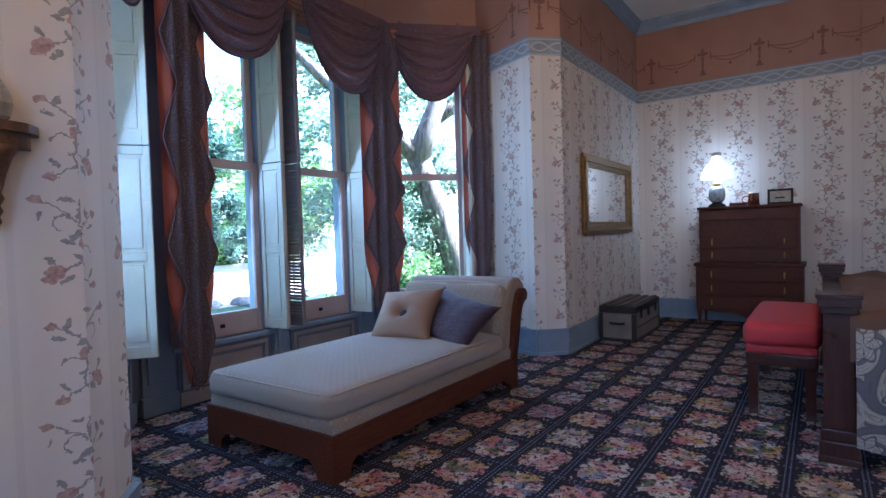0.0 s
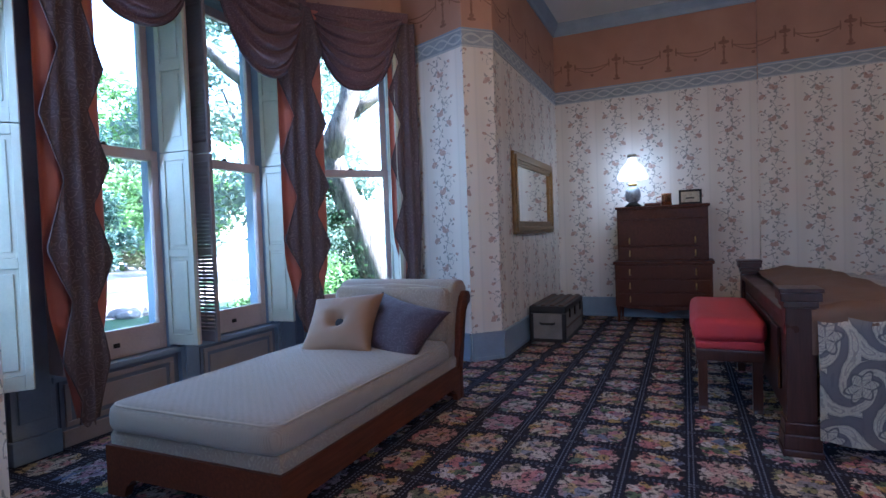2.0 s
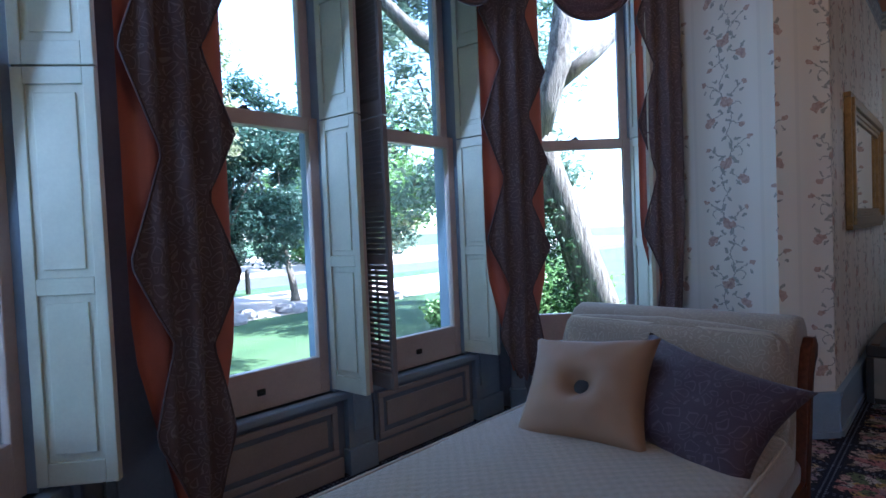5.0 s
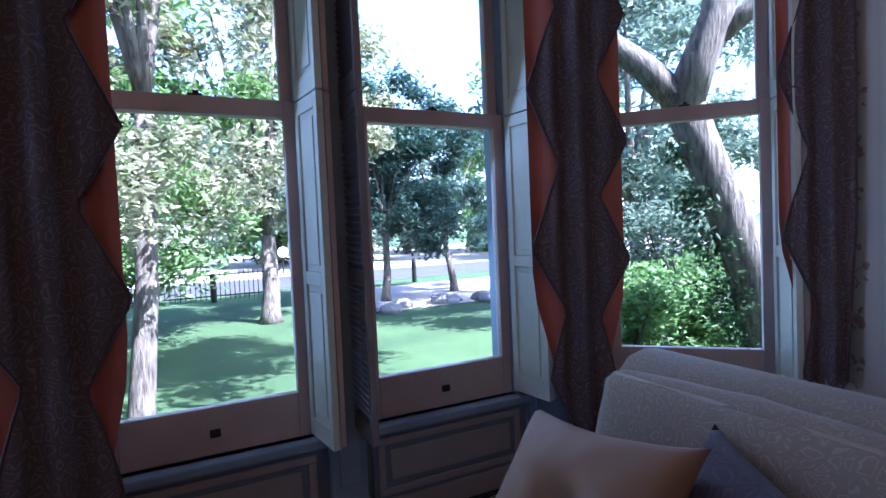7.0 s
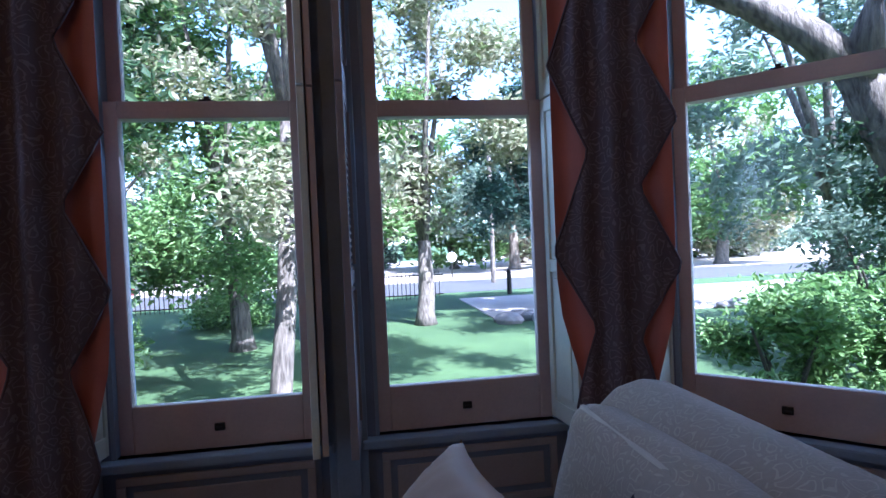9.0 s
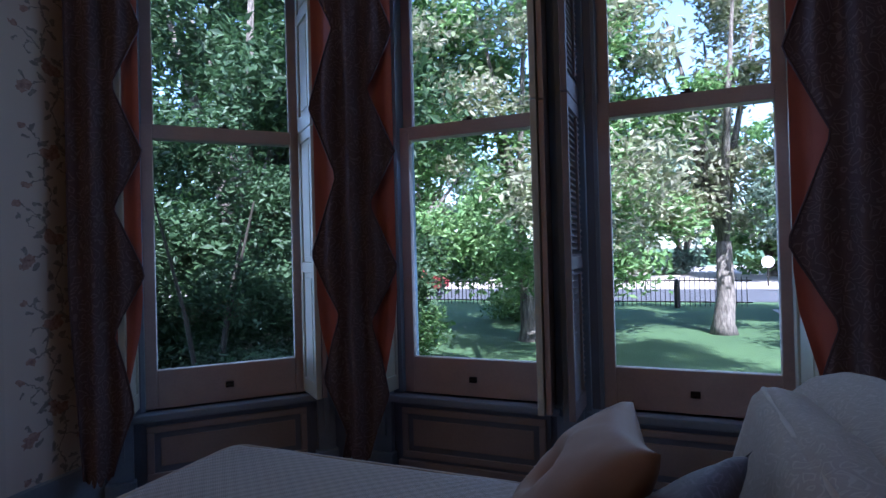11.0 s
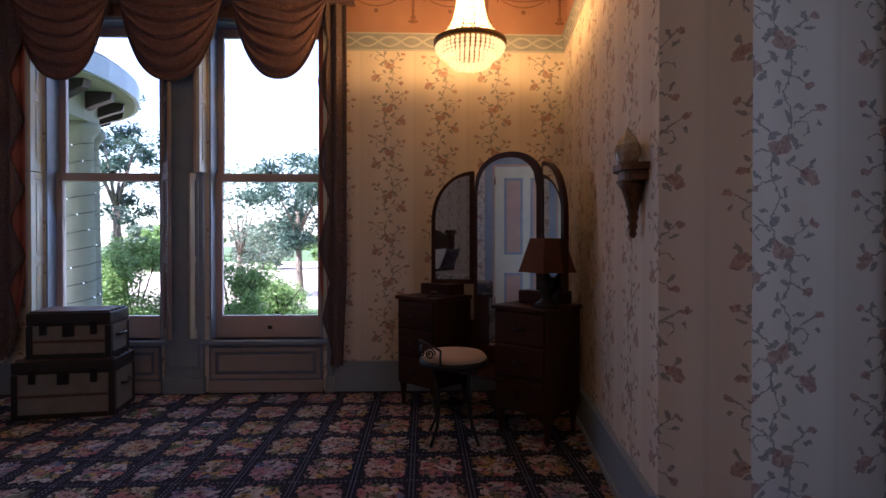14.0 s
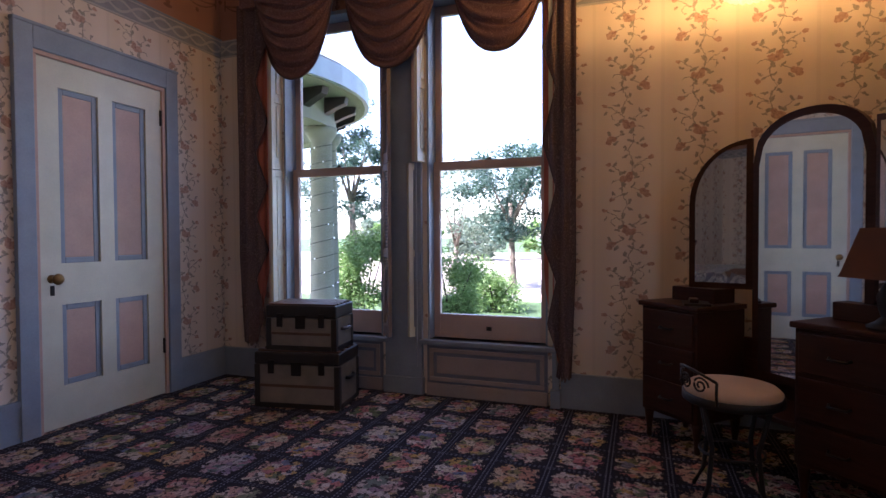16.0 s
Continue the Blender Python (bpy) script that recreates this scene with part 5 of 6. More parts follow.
part("low_shelf", boxes((0.40, VL - 0.40, 0.04, VD, 0.30, 0.325), r=0.006), WALNUT, vanity)
part("back_board", boxes((0.40, VL - 0.40, VD - 0.03, VD, 0.325, 0.60), r=0.004), WALNUT, vanity)
for x0 in (0.06, VL - 0.34):
    part("mirror_box", boxes((x0, x0 + 0.28, 0.20, VD - 0.02, 0.772, 0.85), r=0.006), WALNUT, vanity)


def arched(x0, x1, z0, zs, rise, power=2.2, lop=0.0):
    """Outline of a plate with an arched top; lop shifts the crown to one side."""
    pts = [(x0, z0), (x1, z0)]
    for i in range(25):
        a = i / 24
        e = 1 - 2 * a
        k = (1 - abs(e) ** power) ** (1 / power)
        pts.append((x1 + (x0 - x1) * a, zs + rise * k + lop * e))
    return pts


def mirror_leaf(parent, m, out, glass, label):
    f = part("mirror_frame", prism(out, 0.0, 0.03, "y", m=m), WALNUT, parent, label)
    part("mirror_glass", prism(glass, -0.003, 0.004, "y", m=m), MIRROR, f, "silvered mirror glass")


MY = 0.26


def wing(w, h0, h1, e):
    """A wing's outline: square towards the middle mirror, rounded outside."""
    pts = [(e, e), (w - e, e), (w - e, h1 - e)]
    for i in range(13):
        a = radians(90 + 90 * i / 12)
        pts.append((w - e + (w - 2 * e) * math.cos(a), h0 + (h1 - h0 - e) * math.sin(a)))
    return pts


c0, c1 = VL / 2 - 0.135, VL / 2 + 0.43
M0 = Matrix.Translation(((c0 + c1) / 2, MY, 0)) @ Matrix.Rotation(radians(-4), 4, "Z") @ Matrix.Translation((-(c0 + c1) / 2, 0, 0))
mirror_leaf(vanity, M0, arched(c0, c1, 0.42, 1.50, 0.225), arched(c0 + 0.036, c1 - 0.036, 0.46, 1.48, 0.207), "tall arched mirror frame")
wl = M0 @ Matrix.Translation((c0, 0, 0.86)) @ Matrix.Rotation(radians(33), 4, "Z") @ Matrix.Translation((-0.30, 0, 0))
mirror_leaf(vanity, wl, wing(0.30, 0.44, 0.77, 0.0), wing(0.30, 0.44, 0.77, 0.03), "rounded side mirror frame")
wr = M0 @ Matrix.Translation((c1, 0, 0.86)) @ Matrix.Rotation(radians(-27), 4, "Z") @ Matrix.Translation((0.28, 0, 0)) @ Matrix.Scale(-1, 4, (1, 0, 0))
mirror_leaf(vanity, wr, wing(0.28, 0.44, 0.77, 0.0), wing(0.28, 0.44, 0.77, 0.03), "rounded side mirror frame")

tl = thing("table_lamp", "small lamp with a russet four-sided shade on the dressing table", "lamp")
p = V @ Vector((VL - 0.085, 0.12, 0.772))
part("base", lathe([(0.075, 0.772), (0.078, 0.785), (0.05, 0.80), (0.03, 0.82), (0.042, 0.86), (0.045, 0.90), (0.028, 0.94), (0.014, 0.96), (0.012, 1.01)], p.x, p.y), IRON, tl, "dark turned base", True)
bm = bmesh.new()
rr = [[bm.verts.new((p.x + r * math.cos(radians(70 + 90 * i)), p.y + r * math.sin(radians(70 + 90 * i)), z)) for i in range(4)] for r, z in ((0.168, 0.97), (0.158, 0.99), (0.098, 1.165))]
for lo, hi in zip(rr, rr[1:]):
    for i in range(4):
        bm.faces.new((lo[i], lo[(i + 1) % 4], hi[(i + 1) % 4], hi[i]))
bmesh.ops.solidify(bm, geom=bm.faces[:], thickness=0.004)
part("shade", bm, SHADE, tl, "russet four-sided cloth shade")

tray = thing("dresser_tray", "dark toilet set laid on the dressing table", "tray")
q = V @ Vector((0.27, 0.12, 0.772))
part("tray", boxes((q.x - 0.07, q.x + 0.10, q.y - 0.05, q.y + 0.08, 0.772, 0.784), r=0.004), IRON, tray)
part("brush", boxes((q.x - 0.02, q.x + 0.07, q.y - 0.02, q.y + 0.025, 0.784, 0.806), r=0.008), WALNUT, tray)

stool = thing("vanity_stool", "round cream-seated stool with a wrought-iron frame", "stool")
sx, sy = 0.05, 1.88
part("seat", lathe([(0.17, 0.455), (0.185, 0.465), (0.19, 0.485), (0.17, 0.505), (0.10, 0.517), (0.02, 0.52)], sx, sy, 32), SEAT, stool, "round cream padded seat", True)
part("seat_rim", lathe([(0.19, 0.435), (0.197, 0.44), (0.197, 0.468), (0.19, 0.472)], sx, sy, 32), IRON, stool, smooth=True)
for i in range(4):
    a = radians(45 + 90 * i)
    part("leg", tube([(sx + 0.17 * math.cos(a), sy + 0.17 * math.sin(a), 0.44), (sx + 0.12 * math.cos(a), sy + 0.12 * math.sin(a), 0.25), (sx + 0.14 * math.cos(a), sy + 0.14 * math.sin(a), 0.10), (sx + 0.19 * math.cos(a), sy + 0.19 * math.sin(a), 0.006)], 0.010, 8), IRON, stool, smooth=True)
part("stretcher", tube([(sx + 0.125 * math.cos(radians(k * 15)), sy + 0.125 * math.sin(radians(k * 15)), 0.22) for k in range(25)], 0.007, 6), IRON, stool, smooth=True)


def rim(deg, z, r=0.20):
    return (sx + r * math.cos(radians(deg)), sy + r * math.sin(radians(deg)), z)


# a low scrolled rail round one side of the seat
part("crest_rail", tube([rim(-112 + 8 * k, 0.585 - 0.0012 * (k - 5.5) ** 2) for k in range(12)], 0.006, 6), IRON, stool, smooth=True)
for deg in (-112, -24):
    part("crest_post", tube([rim(deg, 0.455), rim(deg, 0.50, 0.205), rim(deg, 0.55)], 0.006, 6), IRON, stool, smooth=True)
for mid, turn in ((-92, 1), (-68, -1), (-44, 1)):
    curl = []
    for k in range(26):
        ang, r = k / 25 * 3.4 * math.pi, 0.008 + 0.030 * (1 - k / 25)
        curl.append(rim(mid + turn * math.degrees(r * math.cos(ang) / 0.20), 0.525 + r * math.sin(ang) * 0.95))
    part("scroll", tube(curl, 0.0045, 6), IRON, stool, "wrought-iron scroll", True)

bracket = thing("wall_bracket", "carved dark bronzed wall bracket with a crystal finial", "bracket")
bxm = Matrix.Translation((1.08, 2.565, 0)) @ Matrix.Rotation(radians(-6.4), 4, "Z")
part("shelf", prism([(0.115 * math.cos(radians(a)), -0.11 * math.sin(radians(a))) for a in range(0, 181, 12)], 1.415, 1.44, m=bxm), BRONZED, bracket)
part("shelf_moulding", prism([(0.095 * math.cos(radians(a)), -0.09 * math.sin(radians(a))) for a in range(0, 181, 12)], 1.375, 1.417, m=bxm), BRONZED, bracket)
part("corbel", lathe([(0.006, 1.155), (0.016, 1.17), (0.012, 1.185), (0.02, 1.20), (0.014, 1.215), (0.024, 1.235), (0.018, 1.25), (0.03, 1.30), (0.045, 1.345), (0.065, 1.378)], 0, -0.035, 16, m=bxm), BRONZED, bracket, smooth=True)
egg = thing("crystal_finial", "faceted crystal finial on the bronzed bracket", "ornament")
part("glass", lathe([(0.03, 1.44), (0.042, 1.455), (0.05, 1.49), (0.046, 1.52), (0.03, 1.55), (0.012, 1.575), (0.004, 1.59)], 0, -0.055, 10, m=bxm), CLEAR, egg)

trunk("large grey canvas trunk with black bindings on the carpet", Matrix.Translation((-0.60, -0.665, 0)) @ Matrix.Rotation(radians(90 + 9), 4, "Z"), 0.60, 0.36, 0.37, 4, lid=0.22)
trunk("smaller grey canvas trunk stacked on a larger one", Matrix.Translation((-0.60, -0.64, 0.382)) @ Matrix.Rotation(radians(90 + 8), 4, "Z"), 0.50, 0.30, 0.30, 5, lid=0.28)

# ---- chandelier ----
ch = thing("chandelier", "lit crystal basket chandelier with strings of beads", "chandelier")
hx, hy = -0.25, 2.0
part("ring", lathe([(0.218, 2.385), (0.23, 2.395), (0.23, 2.415), (0.216, 2.42), (0.208, 2.40)], hx, hy, 40), GILT, ch, "gilt ring", True)
part("crown_ring", lathe([(0.06, 2.80), (0.075, 2.81), (0.075, 2.84), (0.05, 2.86)], hx, hy, 24), GILT, ch, "gilt crown", True)
part("lower_ring", lathe([(0.142, 2.325), (0.148, 2.33), (0.148, 2.34), (0.140, 2.345)], hx, hy, 32), GILT, ch, "slim gilt ring", True)
part("stem", tube([(hx, hy, 2.84), (hx, hy, Z_CEIL - 0.05)], 0.012, 8), GILT, ch)
part("ceiling_cup", lathe([(0.015, Z_CEIL - 0.08), (0.06, Z_CEIL - 0.03), (0.065, Z_CEIL)], hx, hy, 20), GILT, ch, smooth=True)
bead = bmesh.new()
bmesh.ops.create_icosphere(bead, subdivisions=1, radius=0.0112)
bead_me = mesh_of("bead", bead, CRYSTAL)
vs, fs = [], []
base_v = [tuple(v.co) for v in bead_me.vertices]
base_f = [tuple(p.vertices) for p in bead_me.polygons]


def bead_at(x, y, z, s=1.0):
    k = len(vs)
    vs.extend((x + a * s, y + b * s, z + c * s) for a, b, c in base_v)
    fs.extend(tuple(i + k for i in f) for f in base_f)


# strings from the crown to the ring, then a stepped basket of two bowls
for i in range(24):
    a = 2 * math.pi * i / 24
    for k in range(17):
        t = k / 16
        r = 0.062 + 0.05 * t + 0.10 * t ** 5
        bead_at(hx + r * math.cos(a), hy + r * math.sin(a), 2.80 - 0.39 * t)
for r0, z0, count in ((0.212, 2.372, 42), (0.205, 2.352, 40), (0.19, 2.334, 38), (0.168, 2.32, 34), (0.142, 2.312, 30), (0.138, 2.292, 28), (0.128, 2.274, 26), (0.108, 2.259, 22), (0.08, 2.249, 16), (0.045, 2.242, 9)):
    for i in range(count):
        a = 2 * math.pi * i / count
        bead_at(hx + r0 * math.cos(a), hy + r0 * math.sin(a), z0, 1.2)
me = bpy.data.meshes.new("beads")
me.from_pydata(vs, [], fs)
me.materials.append(CRYSTAL)
beads = new("beadwork", me)
beads.parent = ch
beads.visible_shadow = False
tagged(beads, "glowing strings of crystal beads", kind="stuff")

# Invented fixture for the added warm lamp; it hangs out of view.
cl = thing("added_ceiling_light", "unseen lit bowl added for warm light on the walls", "ceiling light")
part("rose", lathe([(0.20, Z_CEIL), (0.19, Z_CEIL - 0.02), (0.10, Z_CEIL - 0.03), (0.03, Z_CEIL - 0.045)], 3.0, 0.2, 28), PLASTER, cl, "moulded plaster rose of the added light", True)
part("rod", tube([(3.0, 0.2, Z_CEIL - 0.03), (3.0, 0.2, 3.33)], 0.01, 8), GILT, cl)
bowl = part("bowl", lathe([(0.17, 3.33), (0.175, 3.32), (0.16, 3.22), (0.11, 3.14), (0.04, 3.10), (0.005, 3.095)], 3.0, 0.2, 32), CRYSTAL, cl, "glowing bowl of the added light", True)
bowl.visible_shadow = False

# ---- outdoors ----
GZ = -0.9
solid("ground", boxes((-500, 500, -500, 500, GZ - 0.1, GZ)), LAWN, "green lawn with shade and sun patches partly painted in", "lawn", "structure")
solid("road", boxes((-60, 90, 23.0, 29.0, GZ - 0.05, GZ + 0.012)), ASPHALT, "grey asphalt road beyond the lawn", "road", "structure")
solid("gravel_bed", boxes((6.6, 22, 15.0, 20.5, GZ - 0.05, GZ + 0.03)), GRAVEL, "pale gravel bed at the lawn's edge", "gravel", "structure")
solid("far_pavement", boxes((-60, 90, 29.0, 60.0, GZ - 0.05, GZ + 0.02)), GRAVEL, "sunlit pale ground across the road", "pavement", "structure")
solid("drive", boxes((-60, -14.0, -60, 60, GZ - 0.05, GZ + 0.02)), GRAVEL, "sunlit pale drive west of the house", "drive", "structure")
rng = np.random.default_rng(7)


def leaves(name, centres, radii, count, size, material, parent, flat=0.8):
    """A crown of many small folded leaves gathered in clumps."""
    c = np.array(centres, float)
    r = np.array(radii, float)
    count, size = int(count * 2.1), size * 0.78
    k = rng.choice(len(c), count, p=r ** 2 / (r ** 2).sum())
    p = c[k] + np.clip(rng.normal(size=(count, 3)), -2.1, 2.1) * (r[k] * 0.52)[:, None] * np.array((1, 1, flat))
    a = rng.normal(size=(count, 3)) * np.array((1, 1, 0.6))
    a /= np.linalg.norm(a, axis=1)[:, None]
    b = np.cross(rng.normal(size=(count, 3)) * np.array((0.6, 0.6, 1.4)), a)
    b /= np.linalg.norm(b, axis=1)[:, None]
    s = size * rng.uniform(0.6, 1.3, count)[:, None]
    up = np.cross(a, b) * s * 0.18
    v = np.stack([p - a * s, p + b * s * 0.45 + up, p + a * s, p - b * s * 0.45 + up], 1).reshape(-1, 3)
    i = np.arange(count) * 4
    f = np.concatenate([np.stack([i, i + 1, i + 2], 1), np.stack([i, i + 2, i + 3], 1)])
    me = bpy.data.meshes.new(name)
    me.from_pydata(v.tolist(), [], f.tolist())
    me.materials.append(material)
    ob = new(name, me)
    ob.parent = parent
    return ob


def clumps(cx, cy, z0, z1, spread, count, r):
    out, rad = [], []
    for i in range(count):
        h = rng.uniform(0, 1)
        w = spread * (0.45 + 0.75 * math.sin(math.pi * min(1, 0.12 + h * 0.85)))
        a, q = rng.uniform(0, 2 * math.pi), rng.uniform(0, 1) ** 0.6
        out.append((cx + w * q * math.cos(a), cy + w * q * math.sin(a), z0 + h * (z1 - z0)))
        rad.append(r * rng.uniform(0.6, 1.25))
    return out, rad


def tree(label, x, y, trunk_r, z_crown, z_top, spread, count, size, material, clump=26, fork=True, group="garden trees", leaf_from=None):
    t = thing("tree", label, "tree", group=group)
    zc = z_crown
    lean = rng.uniform(-0.25, 0.25, 2)
    top = (x + lean[0], y + lean[1], zc + 0.4)
    mid = (x + lean[0] * 0.4 + 0.04, y + lean[1] * 0.4, GZ + (zc - GZ) * 0.5)
    part("trunk", tube([(x, y, GZ - 0.05), (x, y, GZ + 0.25), mid, top], 0, 12, taper=[trunk_r * 1.5, trunk_r * 1.08, trunk_r * 0.92, trunk_r * 0.75]), BARK, t, smooth=True)
    for i in range(5 if fork else 3):
        a = i * 2.4 + rng.uniform(0, 1)
        e = spread * rng.uniform(0.35, 0.6)
        part("limb", tube([top, (top[0] + e * 0.35 * math.cos(a), top[1] + e * 0.35 * math.sin(a), zc + (z_top - zc) * 0.3), (top[0] + e * math.cos(a), top[1] + e * math.sin(a), zc + (z_top - zc) * 0.62)], 0, 8, taper=[trunk_r * 0.55, trunk_r * 0.38, trunk_r * 0.12]), BARK, t, smooth=True)
    c, r = clumps(top[0], top[1], zc if leaf_from is None else leaf_from, z_top, spread, clump + 26, spread * 0.21)
    leaves("crown", c, r, count, size, material, t)
    return t


def shrub(label, x, y, w, h, count, size, material, z=None):
    t = thing("shrub", label, "shrub", group="garden shrubs")
    g = GZ if z is None else z
    for i in range(4):
        a = i * 1.6
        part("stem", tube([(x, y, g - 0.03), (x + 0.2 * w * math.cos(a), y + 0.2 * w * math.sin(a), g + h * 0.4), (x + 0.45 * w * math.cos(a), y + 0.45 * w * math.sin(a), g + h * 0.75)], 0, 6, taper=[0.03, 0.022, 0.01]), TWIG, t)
    c, r = clumps(x, y, g + h * 0.12, g + h * 0.9, w * 0.75, 14, w * 0.34)
    leaves("foliage", c, r, count, size, material, t)


# north garden, seen through the bay
tree("tall forked tree with turning leaves on the lawn", 4.85, 15.4, 0.21, 0.75, 9.5, 2.9, 12000, 0.13, LEAF_C, 34, leaf_from=1.6)
tree("slim sunlit tree near the house", 2.4, 8.4, 0.12, 2.2, 7.0, 1.5, 4200, 0.075, LEAF_C, 40, leaf_from=0.9)
tree("leafy tree at the edge of the lawn", 0.9, 13.6, 0.2, 1.0, 9.0, 3.3, 18000, 0.12, LEAF_A, 50, leaf_from=0.5)
tree("dark bushy tree in a gravel bed", 8.3, 16.8, 0.12, 0.7, 5.2, 2.2, 10000, 0.11, LEAF_E, 26)
tree("bluish tree in a gravel bed", 10.9, 17.5, 0.12, 0.5, 4.8, 2.0, 8000, 0.11, LEAF_E, 22)
tree("broad leafy tree close to the bay", -2.8, 8.6, 0.25, 0.0, 8.5, 3.2, 26000, 0.105, LEAF_B, 60)
tree("broad leafy tree beside the house", -4.8, 12.2, 0.28, 0.5, 10.0, 3.8, 12000, 0.15, LEAF_A, 40)
tree("dense green tree beyond the lawn", -8.5, 17.5, 0.3, 0.8, 11.0, 4.5, 9000, 0.2, LEAF_A, 34)
tree("pale leafy tree beyond the big trunk", 12.5, 11.2, 0.22, 0.9, 8.0, 3.0, 9000, 0.13, LEAF_D, 30)
tree("leafy tree across the road", 1.5, 34.0, 0.35, 2.0, 9.0, 5.0, 6000, 0.28, LEAF_D, 26)
tree("leafy tree across the road", 13.0, 36.0, 0.35, 1.6, 8.0, 5.0, 6000, 0.28, LEAF_D, 26)
tree("leafy tree across the road", 24.0, 31.0, 0.35, 1.6, 10.0, 5.5, 6000, 0.28, LEAF_A, 26)
tree("leafy tree across the road", -12.0, 36.0, 0.4, 1.6, 10.0, 6.0, 6000, 0.3, LEAF_A, 26)
shrub("pale green shrub by the lawn", -0.9, 10.6, 1.0, 1.3, 2600, 0.07, LEAF_A)
shrub("pale green shrub by the lawn", 0.1, 16.8, 1.5, 1.0, 2600, 0.09, LEAF_A)
shrub("sunlit leafy shrub outside the bay", 8.6, 6.7, 1.1, 2.1, 5000, 0.07, LEAF_A)
shrub("sunlit leafy shrub outside the bay", 7.2, 6.6, 0.8, 1.5, 3600, 0.06, LEAF_A)
shrub("leafy shrub outside the bay", 10.2, 8.4, 1.3, 2.5, 4600, 0.08, LEAF_D)
shrub("dense shrub against the house", -2.6, 6.4, 1.6, 3.0, 13000, 0.058, LEAF_B)
shrub("dense shrub against the house", -0.9, 6.3, 1.5, 3.4, 15000, 0.055, LEAF_B)
shrub("dense shrub against the house", 0.1, 7.6, 1.2, 2.3, 9000, 0.058, LEAF_B)

# the old leaning tree beside the bay
old = thing("tree", "old leaning tree with furrowed bark and ivy", "tree", group="garden trees")
part("trunk", tube([(8.15, 4.95, GZ - 0.05), (7.85, 5.2, -0.2), (7.57, 5.43, 0.92), (7.3, 5.59, 1.74), (7.11, 5.68, 2.3)], 0, 14, taper=[0.38, 0.27, 0.205, 0.18, 0.175]), BARK, old, smooth=True)
part("limb", tube([(7.13, 5.66, 2.22), (6.82, 5.87, 2.62), (6.52, 6.06, 2.90), (5.9, 6.3, 3.25), (5.2, 6.6, 3.9)], 0, 10, taper=[0.15, 0.125, 0.105, 0.085, 0.05]), BARK, old, smooth=True)
part("limb", tube([(7.11, 5.68, 2.2), (7.2, 5.55, 2.62), (7.32, 5.44, 3.02), (7.6, 5.5, 3.9), (7.7, 5.7, 5.2)], 0, 10, taper=[0.19, 0.16, 0.145, 0.12, 0.05]), BARK, old, smooth=True)
part("limb", tube([(7.25, 5.5, 2.75), (7.7, 5.2, 3.15), (8.4, 5.0, 3.7)], 0, 8, taper=[0.10, 0.085, 0.04]), BARK, old, smooth=True)
leaves("ivy", [(7.30, 5.68, 1.35), (7.45, 5.6, 0.9), (7.6, 5.5, 0.4), (7.2, 5.75, 1.8), (7.75, 5.4, 0.0)], [0.25, 0.27, 0.3, 0.2, 0.3], 1800, 0.045, LEAF_B, old)
leaves("crown", *clumps(7.6, 6.6, 5.2, 8.5, 1.9, 26, 0.55), 6000, 0.10, LEAF_D, old)

# fence, rocks, pole and far things along the road
fence = thing("fence", "black iron picket fence along the road", "fence")
part("top_rail", boxes((-16, 6.2, 21.40, 21.44, GZ + 0.82, GZ + 0.86)), IRON, fence)
part("bottom_rail", boxes((-16, 6.2, 21.40, 21.44, GZ + 0.12, GZ + 0.16)), IRON, fence)
picket = mesh_of("picket", boxes((-0.012, 0.012, -0.012, 0.012, 0.0, 0.95)), IRON)
for i in range(148):
    ob = new("picket", picket)
    ob.location = (-16 + i * 0.15, 21.42, GZ)
    ob.parent = fence
for x, y in ((4.0, 20.8), (8.6, 21.3), (11.2, 21.3)):
    solid("bollard", lathe([(0.09, GZ - 0.02), (0.09, GZ + 0.8), (0.06, GZ + 0.9), (0.02, GZ + 0.93)], x, y, 12), IRON, "short black bollard by the road", "bollard", group="bollards")
for i in range(26):
    x, y, s = rng.uniform(6.6, 13), rng.uniform(14.7, 15.5), rng.uniform(0.12, 0.32)
    bm = bmesh.new()
    bmesh.ops.create_icosphere(bm, subdivisions=2, radius=s)
    for v in bm.verts:
        v.co = v.co * (1 + 0.3 * noise.noise(v.co * 4 + Vector((i, 0, 0))))
        v.co.z *= 0.6
    bmesh.ops.translate(bm, verts=bm.verts[:], vec=(x, y, GZ + s * 0.3))
    solid("rock", bm, ROCK, "rough grey border rock beside the lawn", "rock", group="border rocks")
solid("utility_pole", tube([(9.3, 26.6, GZ), (9.3, 26.6, 5.5)], 0.11, 10), BARK, "weathered wooden utility pole by the road", "pole")
sign = thing("road_sign", "round pale road sign on a post", "sign")
part("post", tube([(8.1, 31.0, GZ), (8.1, 31.0, 0.4)], 0.04, 8), IRON, sign)
part("disc", lathe([(0.27, 0), (0.27, 0.03)], n=20, m=Matrix.Translation((8.1, 30.95, 0.25)) @ Matrix.Rotation(radians(90), 4, "X")), LINEN, sign)
car = thing("car", "red car parked on the road", "car")
prof = [(-2.1, 0.3), (-2.15, 0.75), (-1.5, 0.85), (-0.9, 1.32), (0.7, 1.36), (1.3, 0.92), (2.1, 0.8), (2.15, 0.35)]
part("body", prism([(a - 8.0, b + GZ) for a, b in prof], 24.2, 25.9, "y"), CARRED, car)
for a in (-1.35, 1.35):
    for y in (24.2, 25.75):
        part("wheel", lathe([(0.32, 0), (0.32, 0.2)], n=18, m=Matrix.Translation((a - 8.0, y + 0.18, GZ + 0.32)) @ Matrix.Rotation(radians(90), 4, "X")), LEATHER, car)
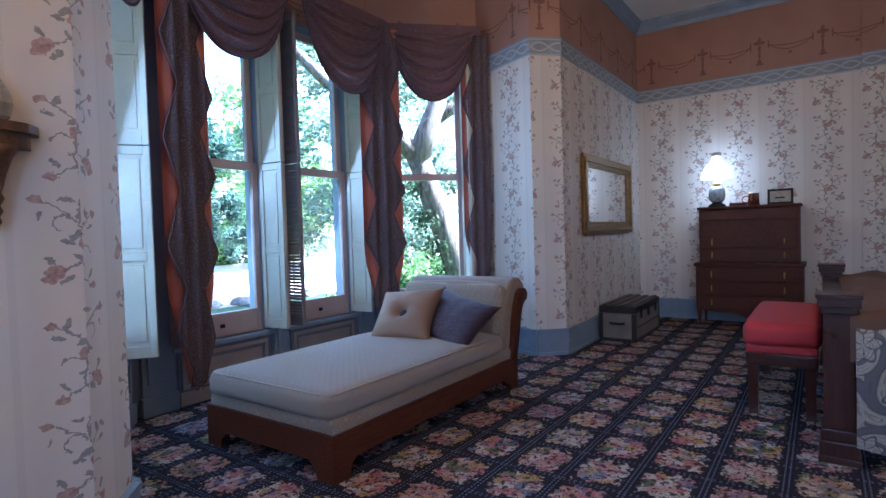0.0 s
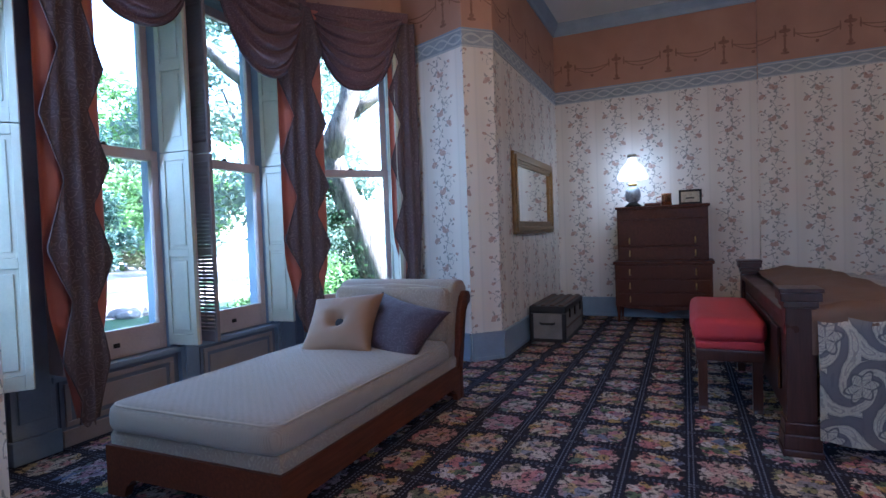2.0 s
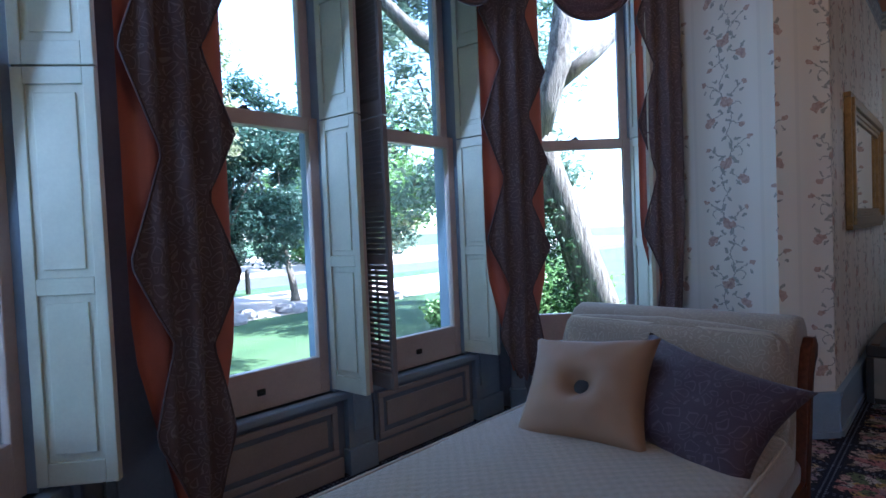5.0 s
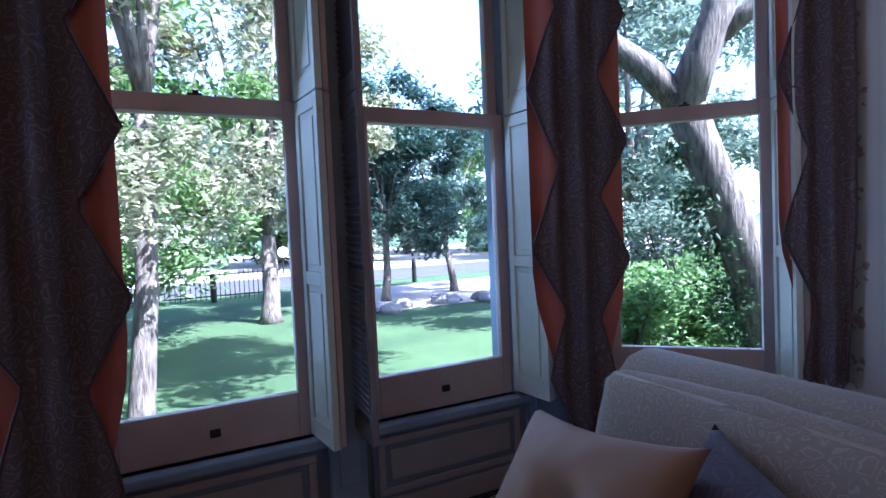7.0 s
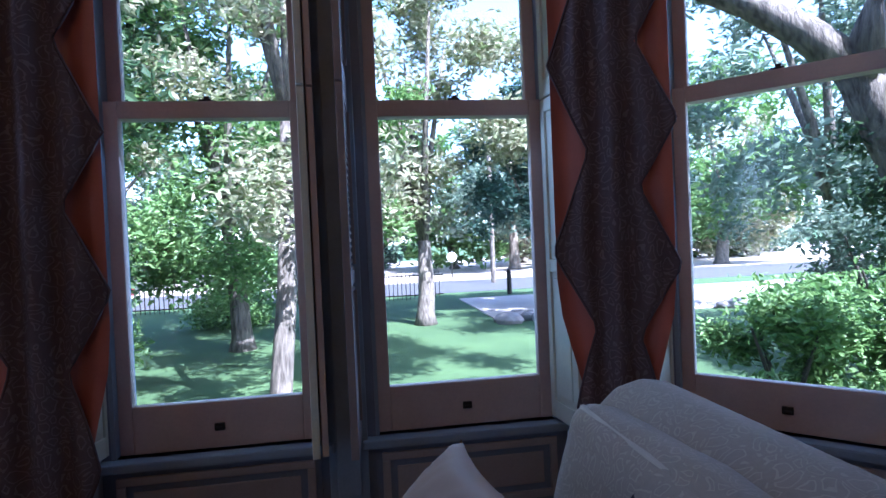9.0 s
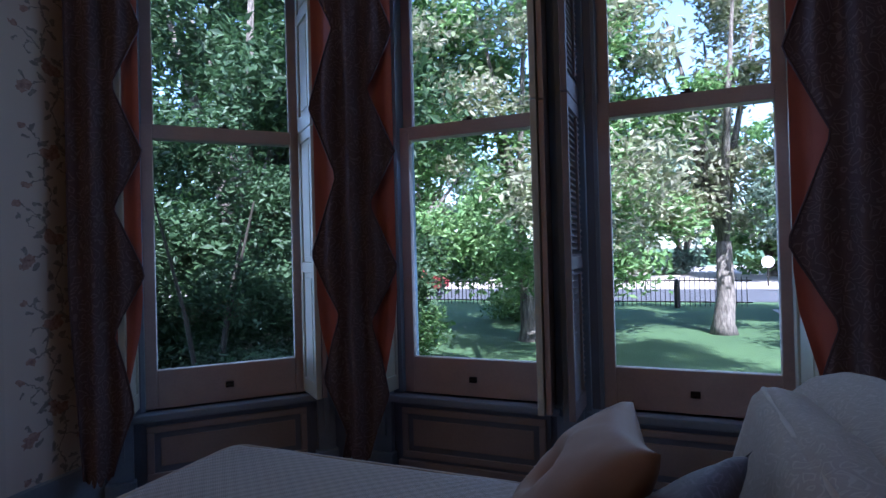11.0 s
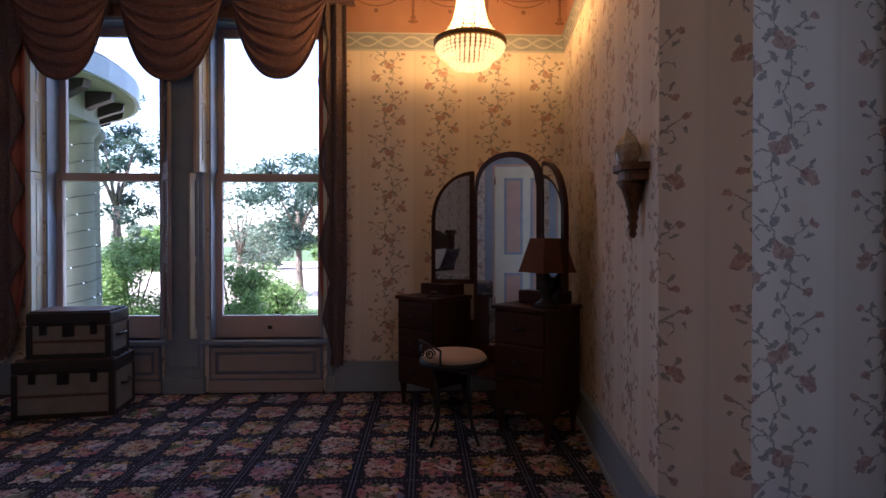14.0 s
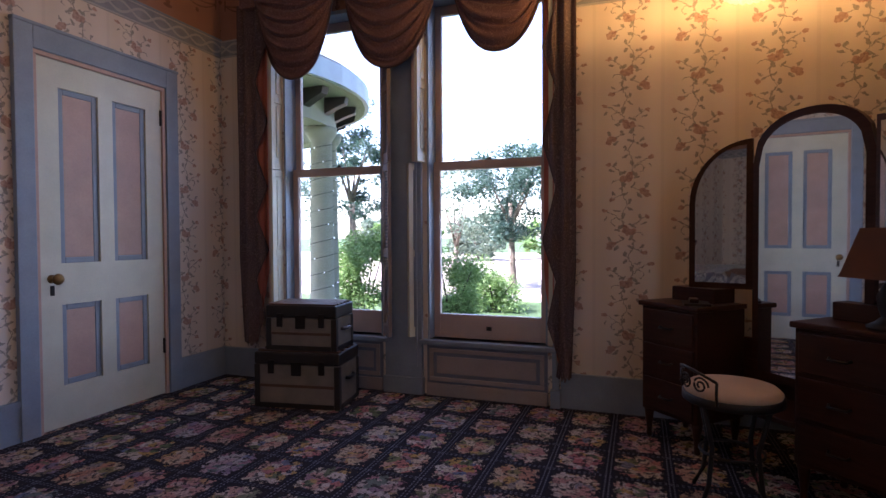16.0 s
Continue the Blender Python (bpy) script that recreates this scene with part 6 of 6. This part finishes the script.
part("side_window", boxes((-8.7, -7.2, 24.185, 24.2, GZ + 0.9, GZ + 1.24)), BLACK, car)

# porch outside the west windows
porch = thing("porch", "curved stone porch on round columns wound with string lights", "porch")


def arc(r0, r1, z0, z1, a0, a1, n=28):
    cx, cy = -5.0, -6.1
    bm = bmesh.new()
    rows = []
    for i in range(n + 1):
        a = radians(a0 + (a1 - a0) * i / n)
        rows.append([bm.verts.new((cx + r * math.cos(a), cy + r * math.sin(a), z)) for r, z in ((r0, z0), (r1, z0), (r1, z1), (r0, z1))])
    for a, b in zip(rows, rows[1:]):
        for k in range(4):
            bm.faces.new((a[k], b[k], b[(k + 1) % 4], a[(k + 1) % 4]))
    bm.faces.new(rows[0])
    bm.faces.new(rows[-1][::-1])
    return bm


part("soffit", arc(2.0, 3.15, 3.5, 3.56, -60, 200), STONE, porch)
part("gutter", arc(3.10, 3.22, 3.52, 3.82, -60, 200), worn("slate_paint", (0.30, 0.36, 0.40), 0.5), porch, "blue-grey curved gutter")
part("roof", arc(0.3, 3.12, 3.78, 3.9, -60, 200), ROCK, porch)
part("entablature", arc(2.25, 2.62, 3.05, 3.5, -60, 200), STONE, porch)
for i in range(16):
    a = radians(-40 + i * 14)
    mm = Matrix.Translation((-5.0, -6.1, 0)) @ Matrix.Rotation(a, 4, "Z")
    part("bracket", prism([(2.62, 3.49), (3.0, 3.49), (2.97, 3.38), (2.78, 3.30), (2.62, 3.22)], -0.08, 0.08, "y", m=mm), IRON, porch, "dark carved bracket")
for a in (122, 106, 74, 40):
    x, y = -5.0 + 2.43 * math.cos(radians(a)), -6.1 + 2.43 * math.sin(radians(a))
    col = part("column", lathe([(0.30, GZ), (0.30, GZ + 0.14), (0.22, GZ + 0.24), (0.21, 0.6), (0.185, 2.82), (0.24, 2.9), (0.28, 2.96), (0.28, 3.05)], x, y, 28), STONE, porch, "pale stone column", True)
    pts = []
    for k in range(150):
        z = GZ + 0.3 + k * (3.0 - GZ) / 150 * 0.92
        r = 0.215 - 0.012 * max(0, z)
        pts.append((x + (r + 0.012) * math.cos(k * 0.55), y + (r + 0.012) * math.sin(k * 0.55), z))
    part("string_light", tube(pts, 0.006, 5), IRON, col, "dark cable of small bulbs wound round the column")
    bm = bmesh.new()
    for k in range(2, 150, 5):
        bmesh.ops.create_icosphere(bm, subdivisions=1, radius=0.014, matrix=Matrix.Translation(pts[k]))
    part("bulb", bm, OPAL, col)
part("porch_floor", arc(0.2, 2.9, GZ, GZ + 0.5, -60, 200), STONE, porch)

# west garden
shrub("rounded green shrub beside the porch", -8.95, -4.65, 1.0, 2.2, 5000, 0.06, LEAF_A)
shrub("rounded green shrub on the west lawn", -8.6, -2.4, 1.1, 1.7, 4600, 0.055, LEAF_A)
shrub("low green shrub on the lawn", -11.7, -2.2, 1.2, 1.1, 2600, 0.06, LEAF_A)
shrub("low green shrub on the lawn", -10.5, 1.2, 1.2, 1.3, 4000, 0.08, LEAF_A)
tree("airy leafy tree on the west lawn", -18.0, -5.5, 0.12, 0.3, 4.2, 1.9, 2200, 0.11, LEAF_D, 40)
tree("airy leafy tree on the west lawn", -16.8, -2.8, 0.14, 1.1, 4.3, 2.0, 4200, 0.11, LEAF_E, 30)
tree("airy leafy tree behind the porch", -11.5, -6.3, 0.12, 1.7, 4.9, 1.4, 4200, 0.085, LEAF_E, 26)
tree("airy leafy tree on the west lawn", -17.5, 3.4, 0.16, 1.2, 4.4, 2.2, 3600, 0.13, LEAF_D, 40)
tree("airy leafy tree on the west lawn", -19.0, 0.4, 0.16, 1.2, 4.2, 2.2, 2600, 0.13, LEAF_D, 40)
for i in range(13):
    tree("hazy leafy tree across the road", -26 + i * 5.2 + rng.uniform(-1, 1), 40 + rng.uniform(-3, 6), 0.3, -0.6, rng.uniform(6.5, 10), 4.2, 2200, 0.36, (LEAF_D, LEAF_A, LEAF_C)[i % 3], 22, group="far trees")
for i in range(9):
    tree("hazy leafy tree beyond the drive", -42 + rng.uniform(-4, 4), -22 + i * 5.5, 0.3, -0.4, rng.uniform(1.8, 2.8), 2.6, 1500, 0.36, (LEAF_D, LEAF_A)[i % 2], 18, group="far trees")
